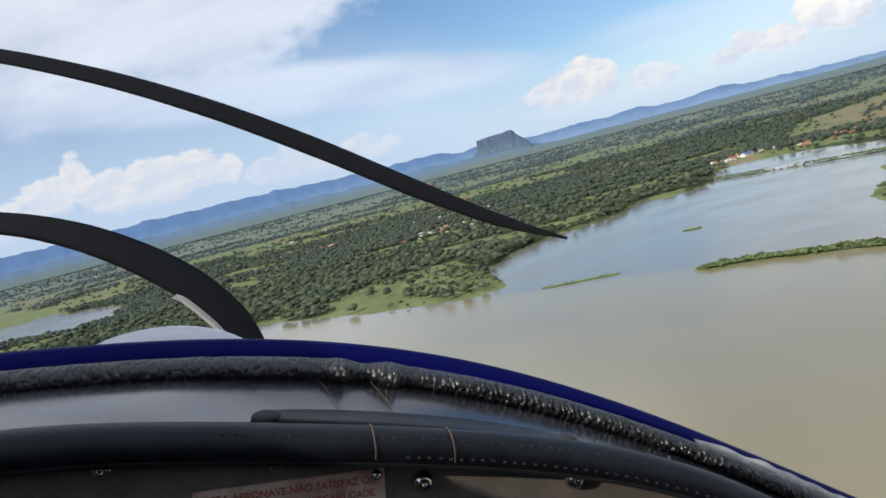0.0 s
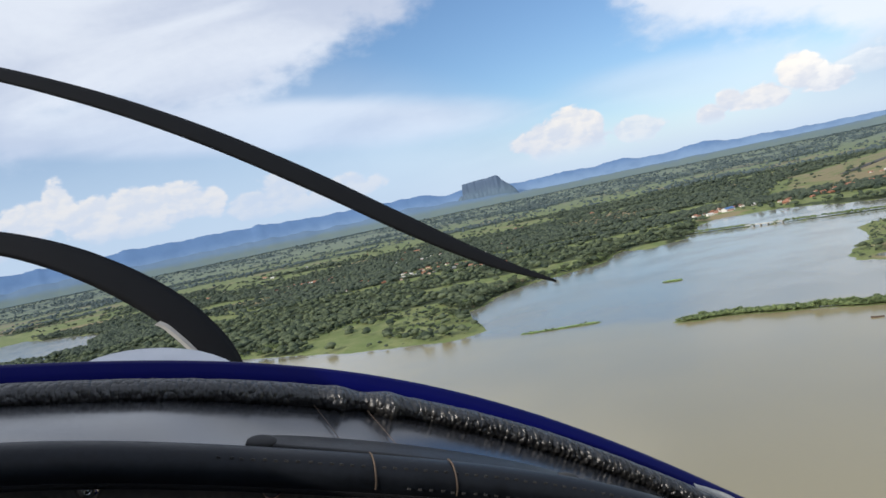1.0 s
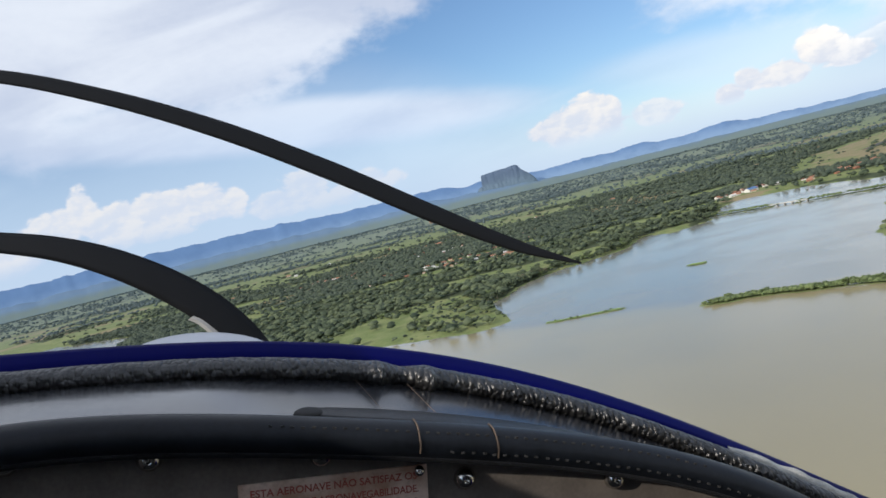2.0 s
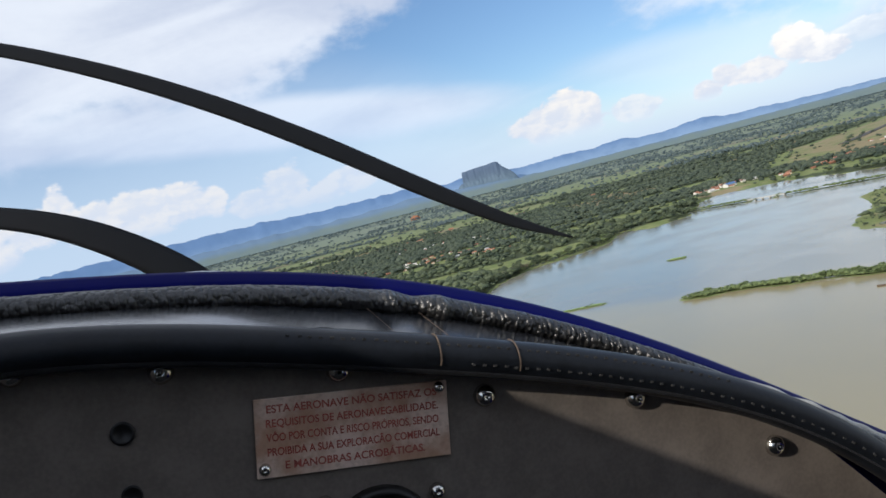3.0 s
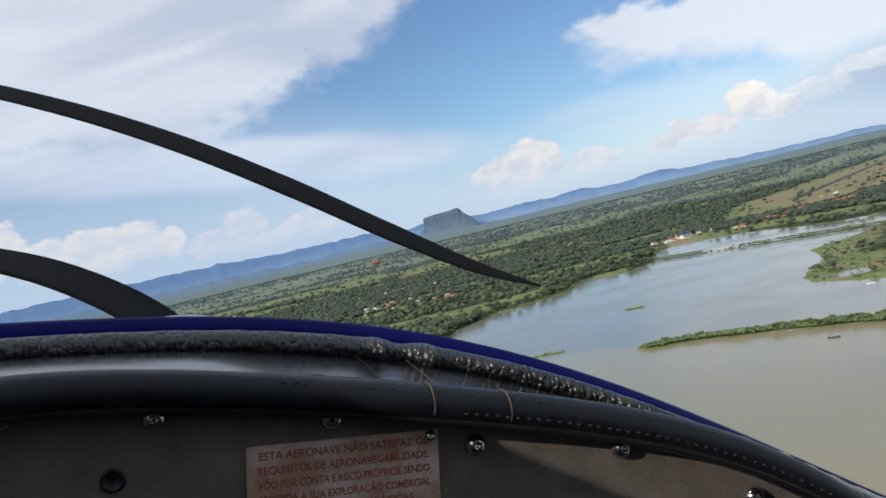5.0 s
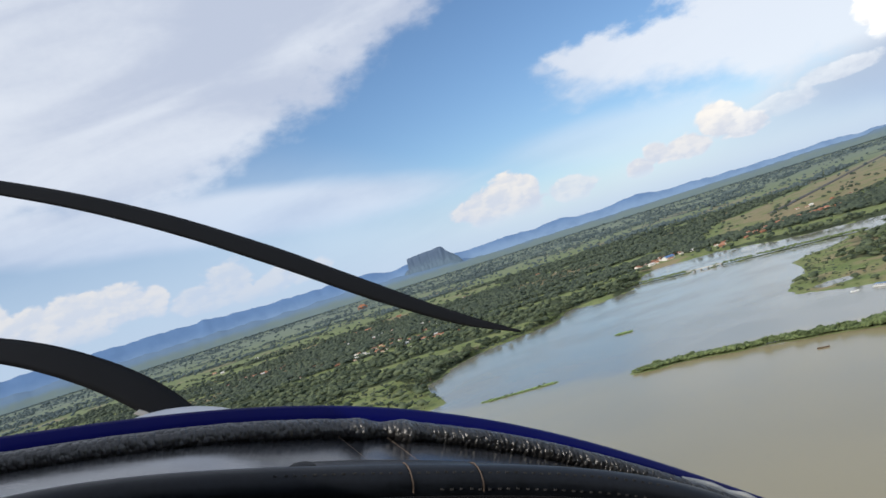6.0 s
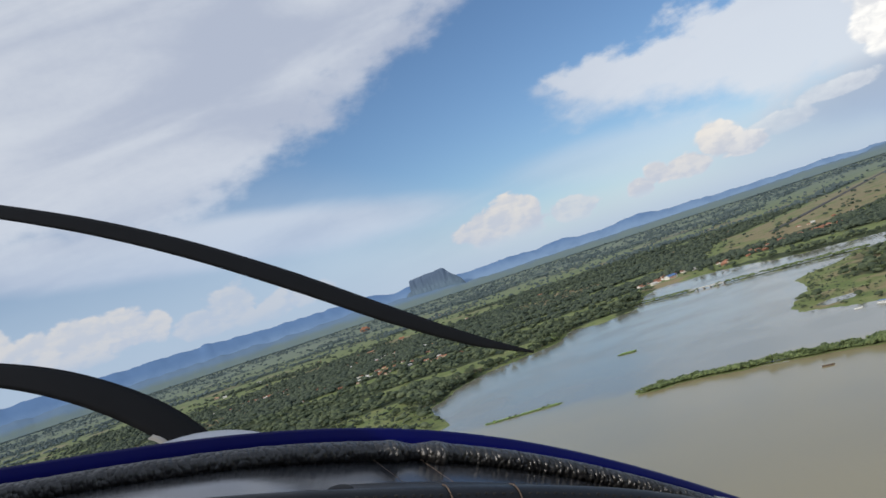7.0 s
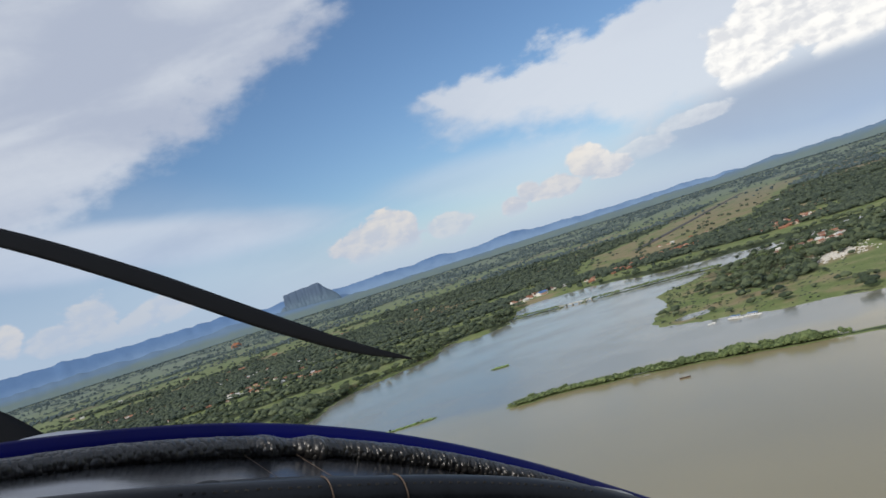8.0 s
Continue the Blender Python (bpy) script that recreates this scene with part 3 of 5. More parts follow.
def build_mesa():
    """Table mountain: a cliff above talus slopes, a nearly flat top and a long shoulder."""
    bm = bmesh.new()
    nx, ny = 170, 48
    grid = []
    dist = 4560.0
    for i in range(nx + 1):
        row = []
        for j in range(ny + 1):
            u, v = -1.6 + 8.4 * i / nx, -1 + 2 * j / ny            # azimuth in degrees, depth
            ribs = 0.05 * noise.noise(Vector((u * 6, 0.3, 5))) 
            edge = u + 0.08 * noise.noise(Vector((u * 2, v * 3, 1)))
            top = 0.875 + 0.05 * float(smooth(edge, 0.6, 2.2)) + 0.025 * float(smooth(edge, 2.4, 3.0)) + 0.012 * noise.noise(Vector((u * 6, v * 2, 7)))
            top -= 0.12 * float(smooth(edge, 3.2, 3.6)) + 0.50 * min(1.0, max(0.0, edge - 3.4) / 1.3)
            wall = float(smooth(edge, 0.52, 0.66)) * float(1 - smooth(abs(v) + ribs, 0.30, 0.42)) * float(1 - smooth(edge, 4.3, 5.0))
            talus = 0.50 * min(float(smooth(u, -0.6, 0.6)), float(1 - 0.9 * smooth(u, 3.2, 5.6))) * float(1 - smooth(abs(v), 0.34, 1.0))
            talus *= 1 + 0.14 * noise.noise(Vector((u * 5, v * 4, 2)))
            h = max(talus, wall * top)
            a, r = radians(u), dist + 110 * v
            row.append(bm.verts.new((math.sin(a) * r, math.cos(a) * r, 84 + h * 174)))
        grid.append(row)
    for i in range(nx):
        for j in range(ny):
            bm.faces.new((grid[i][j], grid[i + 1][j], grid[i + 1][j + 1], grid[i][j + 1]))
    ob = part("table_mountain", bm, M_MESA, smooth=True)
    tagged(ob, "hazy blue flat-topped table mountain with a pale cliff", "mountain", kind="structure")


def build_red_mound():
    bm = bmesh.new()
    bmesh.ops.create_icosphere(bm, subdivisions=3, radius=1.0)
    for v in bm.verts:
        n = noise.noise(v.co * 2.2) * 0.25
        v.co = Vector((v.co.x * 24 * (1 + n), v.co.y * 20 * (1 + n), max(v.co.z, -0.2) * 17 * (1 + n)))
    x, y, z, s = stand(math.sin(radians(-3.4)) * 7000, math.cos(radians(-3.4)) * 7000)
    ob = part("earth_mound", bm, M_RED_EARTH)
    ob.matrix_world = pose(x, y, z + 4)
    tagged(ob, "bare red earth mound on the plain", "mound")


def left_right(a):
    """Height of the far crest in degrees."""
    step = float(smooth(a, 15.8, 16.6)) - float(smooth(a, 17.9, 19.4))
    high = 1.62 - 0.30 * float(smooth(a, -16, -9)) - 0.34 * float(smooth(a, -4, 4)) - 0.14 * float(smooth(a, 4, 9)) - 0.20 * float(smooth(a, 12, 15.5))
    high -= 0.12 * (float(smooth(a, -2.5, -0.5)) - float(smooth(a, 5, 8)))
    return high + 0.24 * step - 0.22 * float(smooth(a, 19, 27)) - 0.30 * float(smooth(a, 30, 37))


build_ground()
build_water()
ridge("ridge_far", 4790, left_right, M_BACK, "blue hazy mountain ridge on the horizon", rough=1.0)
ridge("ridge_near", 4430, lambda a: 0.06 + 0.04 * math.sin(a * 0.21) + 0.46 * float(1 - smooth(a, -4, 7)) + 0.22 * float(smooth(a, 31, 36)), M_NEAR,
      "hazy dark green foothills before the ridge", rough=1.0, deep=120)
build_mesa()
build_red_mound()


# ---------------------------------------------------------------- where the houses stand
def village_spots(points, count, spread, seed):
    rng = random.Random(seed)
    spots = []
    while len(spots) < count:
        k = rng.randrange(len(points))
        x, y = points[k][0] + rng.gauss(0, spread[0]), points[k][1] + rng.gauss(0, spread[1])
        if land_depth(np.array([x]), np.array([y]))[0] > 10 and all(math.hypot(x - a, y - b) > 15 for a, b in spots):
            spots.append((x, y))
    return spots


VILLAGE_SPOTS = [
    village_spots([(465, 1555), (495, 1570), (525, 1550), (545, 1590)], 20, (18, 26), 41),
    village_spots([(590, 1460), (640, 1460), (680, 1490)], 9, (18, 20), 42),
    village_spots([(745, 1560), (790, 1590), (820, 1540), (720, 1510)], 18, (34, 26), 43),
    village_spots([(930, 1760), (1040, 1850)], 6, (60, 50), 44),
    village_spots([(915, 1300), (945, 1330), (985, 1345), (925, 1260)], 28, (26, 24), 45),
    village_spots([(660, 925), (700, 920), (735, 935), (690, 890)], 16, (18, 16), 46),
    village_spots([(-190, 1620), (-110, 1640), (-60, 1600), (5, 1530)], 30, (46, 50), 47),
    village_spots([(-10, 1480), (20, 1470), (-90, 1540)], 9, (40, 30), 48),
    village_spots([(-165, 2180), (-70, 2090), (10, 1960), (60, 1810)], 46, (34, 46), 49),
    village_spots([(-470, 2080), (-430, 2040), (-520, 2120), (-400, 2030)], 24, (40, 30), 50),
    village_spots([(-900, 2500), (-200, 2600), (300, 2700), (-600, 3200)], 14, (150, 120), 51),
]
VILLAGE_LOOKS = [(41, "houses of the lagoon village", (0.65, 1.05), 0), (42, "houses at the meadow", (0.7, 1.0), 1), (43, "houses below the airfield", (0.8, 1.2), 1),
                 (44, "houses below the airfield", (0.6, 0.9), 0), (45, "red-roofed houses", (0.7, 1.1), 1), (46, "houses behind the peninsula", (0.6, 1.0), 0),
                 (47, "houses of the town", (0.5, 0.85), 0), (48, "houses of the town", (0.5, 0.85), 0), (49, "houses of the town", (0.6, 0.9), 0),
                 (50, "houses of the far hamlet", (0.7, 1.0), 0), (51, "scattered farm houses", (1.0, 1.5), 0)]
CLEARED = np.array([(x * (1 - off / math.hypot(x, y)), y * (1 - off / math.hypot(x, y))) for spots in VILLAGE_SPOTS for x, y in spots for off in (0, 11, 22)])


# ---------------------------------------------------------------- woods
def dome(sides, rng):
    """Verts and faces of a rough clump of foliage, 1 m across."""
    verts, faces = [], []
    for k, (rad, z) in enumerate(((0.62, -0.35), (1.0, 0.05), (0.72, 0.55))):
        for i in range(sides):
            a = 2 * math.pi * (i + 0.5 * k) / sides
            q = rng.uniform(0.78, 1.22)
            verts.append((math.cos(a) * rad * q * 0.5, math.sin(a) * rad * q * 0.5, z * 0.5 * rng.uniform(0.8, 1.2)))
    verts.append((rng.uniform(-0.1, 0.1), rng.uniform(-0.1, 0.1), 0.5 * rng.uniform(0.75, 1.0)))
    for k in range(2):
        for i in range(sides):
            j = (i + 1) % sides
            a, b = k * sides, (k + 1) * sides
            faces.append((a + i, a + j, b + i))
            faces.append((a + j, b + j, b + i))
    for i in range(sides):
        faces.append((2 * sides + i, 2 * sides + (i + 1) % sides, 3 * sides))
    return np.array(verts), np.array(faces)


def build_woods(name, spots, mat, label, seed, clumps):
    """Many trees in one body; each spot is x, y, z, width, height."""
    rng = random.Random(seed)
    kinds = [dome(5, rng) for _ in range(10)]
    all_v, all_f, base = [], [], 0
    for x, y, z, w, h in spots:
        for c in range(clumps):
            v, f = kinds[rng.randrange(10)]
            k = 1.0 if c == 0 else rng.uniform(0.45, 0.8)
            off = (0, 0) if c == 0 else (rng.uniform(-0.5, 0.5) * w, rng.uniform(-0.5, 0.5) * w)
            turn = rng.uniform(0, 6.28)
            cs, sn = math.cos(turn), math.sin(turn)
            up = z + h * (0.55 if c == 0 else rng.uniform(0.3, 0.75))
            p = np.empty_like(v)
            p[:, 0] = (v[:, 0] * cs - v[:, 1] * sn) * w * k + x + off[0]
            p[:, 1] = (v[:, 0] * sn + v[:, 1] * cs) * w * k + y + off[1]
            p[:, 2] = v[:, 2] * h * (0.95 if c == 0 else 0.6) + up
            all_v.append(p), all_f.append(f + base)
            base += len(v)
    verts, faces = np.concatenate(all_v), np.concatenate(all_f)
    mesh = bpy.data.meshes.new(name)
    mesh.vertices.add(len(verts)), mesh.loops.add(faces.size), mesh.polygons.add(len(faces))
    mesh.vertices.foreach_set("co", verts.astype(np.float32).ravel())
    mesh.loops.foreach_set("vertex_index", faces.astype(np.int32).ravel())
    mesh.polygons.foreach_set("loop_start", np.arange(0, faces.size, 3, dtype=np.int32))
    mesh.update(calc_edges=True)
    mesh.materials.append(mat)
    return tagged(new(name, mesh), label, "trees", kind="stuff")


def scatter(count, a0, a1, d0, d1, seed, thin=0.06, size=(7, 12)):
    """Spots in the woods, as thick in every part of the view."""
    rng = np.random.RandomState(seed)
    a = np.radians(rng.uniform(a0, a1, count))
    d = 1.0 / rng.uniform(1.0 / d1, 1.0 / d0, count)
    x, y = np.sin(a) * d, np.cos(a) * d
    keep = (land_depth(x, y) > 2.5) & (inside(RIVER, x, y) < -2) & (rng.rand(count) > np.clip(pasture(x, y), 0, 1 - thin)) & (rng.rand(count) > bareness(x, y) * 0.9)
    spots = []
    for xx, yy, dd in zip(x[keep], y[keep], d[keep]):
        if np.min((CLEARED[:, 0] - xx) ** 2 + (CLEARED[:, 1] - yy) ** 2) < 60:
            continue
        px, py, pz, s = stand(xx, yy)
        w = rng.uniform(*size) * (1 + 0.00022 * max(0, dd - 1500)) * s
        h = w * rng.uniform(0.65, 0.95)
        spots.append((px, py, pz + 1.5 * s + float(relief(xx, yy)) * s, w, h))
    return spots


build_woods("near_woods", scatter(20000, -38, 52, 520, 1500, 11, size=(6, 12.5)), M_LEAF, "dense dark green broadleaf woods behind the shore", 1, 3)
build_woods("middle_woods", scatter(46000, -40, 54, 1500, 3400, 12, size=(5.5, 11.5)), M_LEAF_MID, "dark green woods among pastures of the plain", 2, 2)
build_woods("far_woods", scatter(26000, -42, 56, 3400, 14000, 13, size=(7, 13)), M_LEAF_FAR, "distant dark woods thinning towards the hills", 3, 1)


# ---------------------------------------------------------------- trees that stand alone
def make_tree(name, height, width, mat, label, seed, bare=False):
    """Tapered trunk, limbs, and a crown of many small clumps."""
    rng = random.Random(seed)
    tree = new(name)
    tagged(tree, label, "tree")

    def limb(bm, a, b, ra, rb):
        d = (b - a).normalized()
        u = d.orthogonal().normalized()
        v = d.cross(u)
        loft(bm, [[p + u * math.cos(t) * r + v * math.sin(t) * r for t in (0, 1.26, 2.51, 3.77, 5.03)] for p, r in ((a, ra), ((a + b) / 2 + u * ra * 0.6, (ra + rb) / 2), (b, rb))])

    bm = bmesh.new()
    limb(bm, Vector((0, 0, -0.5)), Vector((rng.uniform(-0.3, 0.3), rng.uniform(-0.3, 0.3), height * 0.45)), height * 0.035, height * 0.022)
    part("trunk", bm, M_BARK, tree)
    tips = []
    for k in range(5):
        a = 2 * math.pi * k / 5 + rng.uniform(-0.4, 0.4)
        tip = Vector((math.cos(a) * width * 0.30, math.sin(a) * width * 0.30, height * rng.uniform(0.6, 0.82)))
        tips.append(tip)
        bm = bmesh.new()
        limb(bm, Vector((0, 0, height * 0.40)), tip, height * 0.016, height * 0.005)
        part("limb", bm, M_BARK, tree)
    verts, faces, base = [], [], 0
    count = 34 if bare else 85
    for k in range(count):
        tip = tips[rng.randrange(5)]
        c = tip * rng.uniform(0.55, 1.1) + Vector((rng.gauss(0, 1), rng.gauss(0, 1), rng.gauss(0, 0.6))) * width * 0.14
        c.z = min(max(c.z, height * 0.36), height * 0.97)
        v, f = dome(4, rng)
        size = width * rng.uniform(0.10, 0.23) * (0.6 if bare else 1.0)
        for p in v:
            verts.append((c.x + p[0] * size * 1.3, c.y + p[1] * size * 1.3, c.z + p[2] * size))
        faces += [tuple(int(i) + base for i in q) for q in f]
        base += len(v)
    crown = new("crown", raw_mesh("crown", verts, faces, mat))
    crown.parent = tree
    return tree


def plant(kinds, spots, seed, group, big=(0.75, 1.25)):
    rng = random.Random(seed)
    for x, y in spots:
        px, py, pz, s = stand(x, y)
        ob = copy_thing(kinds[rng.randrange(len(kinds))], Matrix.Translation((px, py, pz + 0.5)) @ Matrix.Rotation(rng.uniform(0, 6.28), 4, "Z") @ Matrix.Scale(s * rng.uniform(*big), 4))
        tagged(ob, group=group)


def along(points, count, off, seed):
    """Spots scattered beside a line."""
    rng = random.Random(seed)
    lens = [math.dist(a, b) for a, b in zip(points, points[1:])]
    out = []
    while len(out) < count:
        k = rng.choices(range(len(lens)), lens)[0]
        (ax, ay), (bx, by) = points[k], points[k + 1]
        t = rng.random()
        x, y = ax + (bx - ax) * t + rng.gauss(0, off), ay + (by - ay) * t + rng.gauss(0, off)
        if land_depth(np.array([x]), np.array([y]))[0] > 1.0:
            out.append((x, y))
    return out


broad = [make_tree("tree", 10.0, 11.0, M_LEAF, "broad dark green shade tree on the river plain", 5), make_tree("tree", 12.0, 9.0, M_LEAF, "tall dark green tree on the river plain", 6),
         make_tree("tree", 8.0, 9.5, M_LEAF_PALE, "light green spreading tree near the shore", 7)]
bush = [make_tree("shrub", 5.0, 7.0, M_LEAF_PALE, "low light green shrub at the water", 8), make_tree("shrub", 6.5, 7.0, M_LEAF, "dark green shrub at the water", 9)]
dead = [make_tree("bare_tree", 11.0, 10.0, M_LEAF_DRY, "pale grey leafless tree on the flooded shore", 10, True)]
WEST_SHORE = [(-620, 1130), (-450, 1020), (-277, 910), (-225, 875)]
NORTH_SHORE = [(-25, 900), (30, 1030), (125, 1090), (190, 1150), (240, 1250), (345, 1260), (400, 1400)]
for ob, (x, y) in zip(broad + bush + dead, ((-100, 830), (-180, 930), (-150, 990), (262, 524), (455, 700), (45, 1040))):
    px, py, pz, s = stand(x, y)
    ob.matrix_world = pose(px, py, pz + 0.5)
plant(broad, along(WEST_SHORE, 40, 14, 63) + along(NORTH_SHORE, 70, 14, 21), 31, "trees on the north shore")
plant(broad, along([(-240, 930), (-150, 1000), (-60, 940), (-40, 800), (-110, 790)], 30, 22, 22), 32, "trees in the meadow", (0.5, 0.9))
plant(bush[:1], along(ISLET[:5], 60, 4, 23), 33, "shrubs on the islet", (0.35, 0.95))
plant(bush[:1], along(ISLET[2:6], 40, 3, 24), 34, "trees on the islet", (0.6, 1.25))
plant(bush, along(SPIT, 5, 2, 25), 35, "shrubs on the spit", (0.18, 0.34))
plant(bush, along([(380, 680), (405, 780), (455, 870), (530, 950)], 40, 26, 26), 36, "shrubs on the peninsula", (0.3, 0.6))
plant(broad, along([(475, 745), (540, 800), (600, 880), (660, 950)], 110, 30, 27), 37, "trees on the peninsula", (0.7, 1.1))
plant(dead, [(38, 1024), (44, 1034), (50, 1038), (30, 1016), (58, 1046), (49, 1052), (66, 1050)], 38, "bare trees on the shore", (0.7, 1.1))
thicket = []
for k, (x, y) in enumerate(along(ISLET[:6], 1700, 4.8, 28)):
    grown = 0.25 + 0.75 * min(1.0, math.dist((x, y), ISLET[0]) / 120)
    clump = float(value_noise(np.array([x]), np.array([y]), 16, 2)[0])
    w = (1.8 + 3.2 * ((k * 37) % 100) / 100) * (0.6 + 0.8 * clump) * (0.55 + 0.45 * grown)
    thicket.append((x, y, 0.5, w, w * (0.6 + 0.9 * clump * grown)))
scrub = []
for k, (x, y) in enumerate(along(CAUSEWAY, 420, 5, 29)):
    w = 2.6 + 2.4 * ((k * 61) % 100) / 100
    scrub.append((x, y, 1.4, w, w * 0.75))
build_woods("causeway_scrub", scrub, M_LEAF_PALE, "light green scrub on the causeway bank", 5, 2)
scrub = []
for k, (x, y) in enumerate(along([(365, 690), (395, 760), (440, 850), (500, 920), (570, 985)], 460, 22, 30) + along([(405, 620), (455, 650), (520, 690)], 260, 26, 39)):
    w = 0.9 + 2.2 * ((k * 71) % 100) / 100
    scrub.append((x, y, 0.9, w, w * 0.6))
build_woods("peninsula_scrub", scrub, M_LEAF_MID, "olive green scrub on the flooded peninsula", 6, 2)
scrub = []
for k, (x, y) in enumerate(along([(-230, 930), (-180, 1000), (-90, 1000), (-40, 900), (-60, 780), (-20, 740)], 330, 20, 61) + along(WEST_SHORE, 400, 11, 64) + along(NORTH_SHORE, 700, 11, 62)):
    w = 1.6 + 4.2 * (((k * 71) % 100) / 100) ** 2
    scrub.append((x, y, 1.1, w, w * 0.7))
build_woods("shore_scrub", scrub, M_LEAF_MID, "olive green scrub in the meadow and along the shore", 8, 2)
for name, line, off, count, words in (("floating_weed", WEED, 3.6, 300, "bright green raft of floating weed"), ("spit_scrub", SPIT, 2.2, 200, "light green reeds on the spit")):
    tuft = []
    for k, (x, y) in enumerate(along(line, count, off, 40 + count)):
        w = 1.3 + 1.4 * ((k * 53) % 100) / 100
        tuft.append((x, y, 0.35, w, w * 0.3))
    build_woods(name, tuft, M_WEED, words, count, 1)
build_woods("islet_thicket", thicket, M_LEAF_PALE, "light green thicket that covers the islet", 4, 2)


# ---------------------------------------------------------------- houses, bridge, runway, boats
def make_house(w, d, h, wall, roof, label):
    house = new("house")
    tagged(house, label, "house")
    bm = bmesh.new()
    add_box(bm, -w / 2, w / 2, -d / 2, d / 2, -1.0, h)
    part("wall", bm, wall, house)
    rise = d * 0.22
    bm = bmesh.new()
    prof = [(-d / 2 - 0.6, h - 0.15), (0, h + rise), (d / 2 + 0.6, h - 0.15), (d / 2 + 0.6, h + 0.05), (0, h + rise + 0.25), (-d / 2 - 0.6, h + 0.05)]
    loft(bm, [[(x, y, z) for y, z in prof] for x in (-w / 2 - 0.5, w / 2 + 0.5)])
    part("roof", bm, roof, house)
    for sx in (-1, 1):
        bm = bmesh.new()
        loft(bm, [[(sx * w / 2 - 0.1, -d / 2, h - 0.05), (sx * w / 2 - 0.1, d / 2, h - 0.05), (sx * w / 2 - 0.1, 0, h + rise - 0.05)], [(sx * w / 2 + 0.02, -d / 2, h - 0.05), (sx * w / 2 + 0.02, d / 2, h - 0.05), (sx * w / 2 + 0.02, 0, h + rise - 0.05)]])
        part("gable", bm, wall, house)
    for x0, z0, ww, hh, nm in ((-w * 0.28, 1.0, 1.2, 1.1, "window"), (0.0, 0.0, 1.0, 2.1, "door"), (w * 0.28, 1.0, 1.2, 1.1, "window")):
        bm = bmesh.new()
        add_box(bm, x0 - ww / 2, x0 + ww / 2, -d / 2 - 0.05, -d / 2 + 0.05, z0, z0 + hh)
        part(nm, bm, M_DARK_OPENING, house)
    return house


HOUSES = [make_house(11, 8, 3.0, M_WALLS[0], M_ROOFS[0], "white house with a terracotta tile roof"), make_house(14, 8, 3.2, M_WALLS[1], M_ROOFS[0], "cream house with a terracotta tile roof"),
          make_house(10, 9, 3.0, M_WALLS[0], M_ROOFS[1], "white house with an old brown tile roof"), make_house(12, 7, 3.0, M_WALLS[2], M_ROOFS[0], "brick house with a terracotta tile roof"),
          make_house(12, 9, 3.4, M_WALLS[0], M_ROOFS[2], "white house with a pale sheet roof")]
BIG = make_house(24, 13, 5.0, M_WALLS[0], M_ROOFS[3], "white shed with a blue sheet roof by the lagoon")
LONG = make_house(70, 14, 4.0, M_WALLS[0], M_ROOFS[2], "long white building with a pale sheet roof")


def settle(ob, x, y, turn, size=1.0):
    px, py, pz, s = stand(x, y)
    z = pz + (1.7 + float(relief(np.array([x]), np.array([y]))[0])) * s
    return Matrix.Translation((px, py, z)) @ Matrix.Rotation(turn, 4, "Z") @ Matrix.Scale(s * size, 4)


def village(spots, seed, group, size=(0.8, 1.25), kinds=None):
    rng = random.Random(seed)
    for x, y in spots:
        ob = rng.choice(kinds or HOUSES)
        tagged(copy_thing(ob, settle(ob, x, y, rng.choice((0.2, 1.7, -0.3, 0.5)), rng.uniform(*size))), group=group)


for ob, (x, y, turn) in zip(HOUSES + [BIG, LONG], ((480, 1540, 0.2), (520, 1600, 0.3), (-100, 1650, 0.2), (610, 1490, 0.4), (20, 1900, 0.1), (512, 1535, 0.5), (1480, 2080, 0.9))):
    ob.matrix_world = settle(ob, x, y, turn)
for spots, (seed, group, size, kinds) in zip(VILLAGE_SPOTS, VILLAGE_LOOKS):
    village(spots, seed, group, size, HOUSES[1:4] if kinds else None)


def build_rubble():
    """A yard of pale stone blocks."""
    rng = random.Random(77)
    bm = bmesh.new()
    for k in range(420):
        x, y = rng.gauss(580, 22), rng.gauss(757, 17)
        w, d, h = rng.uniform(1.0, 3.4), rng.uniform(1.0, 2.6), rng.uniform(0.6, 1.8)
        add_box(bm, -w / 2, w / 2, -d / 2, d / 2, 0, h, Matrix.Translation((x, y, 1.3)) @ Matrix.Rotation(rng.uniform(0, 3), 4, "Z"))
    tagged(part("stone_blocks", bm, M_WALLS[0]), "yard of pale stone blocks behind the peninsula", "stones", kind="stuff")


def build_bridge():
    bridge = new("bridge")
    tagged(bridge, "low white concrete bridge in the causeway", "bridge")
    (ax, ay), (bx, by) = (418, 1203), (464, 1153)
    length = math.dist((ax, ay), (bx, by))
    bridge.matrix_world = Matrix.Translation(((ax + bx) / 2, (ay + by) / 2, 0)) @ Matrix.Rotation(math.atan2(by - ay, bx - ax), 4, "Z")
    bm = bmesh.new()
    add_box(bm, -length / 2, length / 2, -3, 3, 1.9, 2.4)
    part("deck", bm, M_CONCRETE, bridge)
    for y in (-2.9, 2.9):
        bm = bmesh.new()
        add_box(bm, -length / 2, length / 2, y - 0.12, y + 0.12, 2.4, 3.1)
        part("parapet", bm, M_CONCRETE, bridge)
    for k in range(6):
        bm = bmesh.new()
        x = -length / 2 + length * (k + 0.5) / 6
        add_box(bm, x - 0.7, x + 0.7, -2.8, 2.8, -3, 1.9)
        bmesh.ops.bevel(bm, geom=bm.edges[:], offset=0.2, segments=1, affect="EDGES")
        part("pier", bm, M_CONCRETE, bridge)


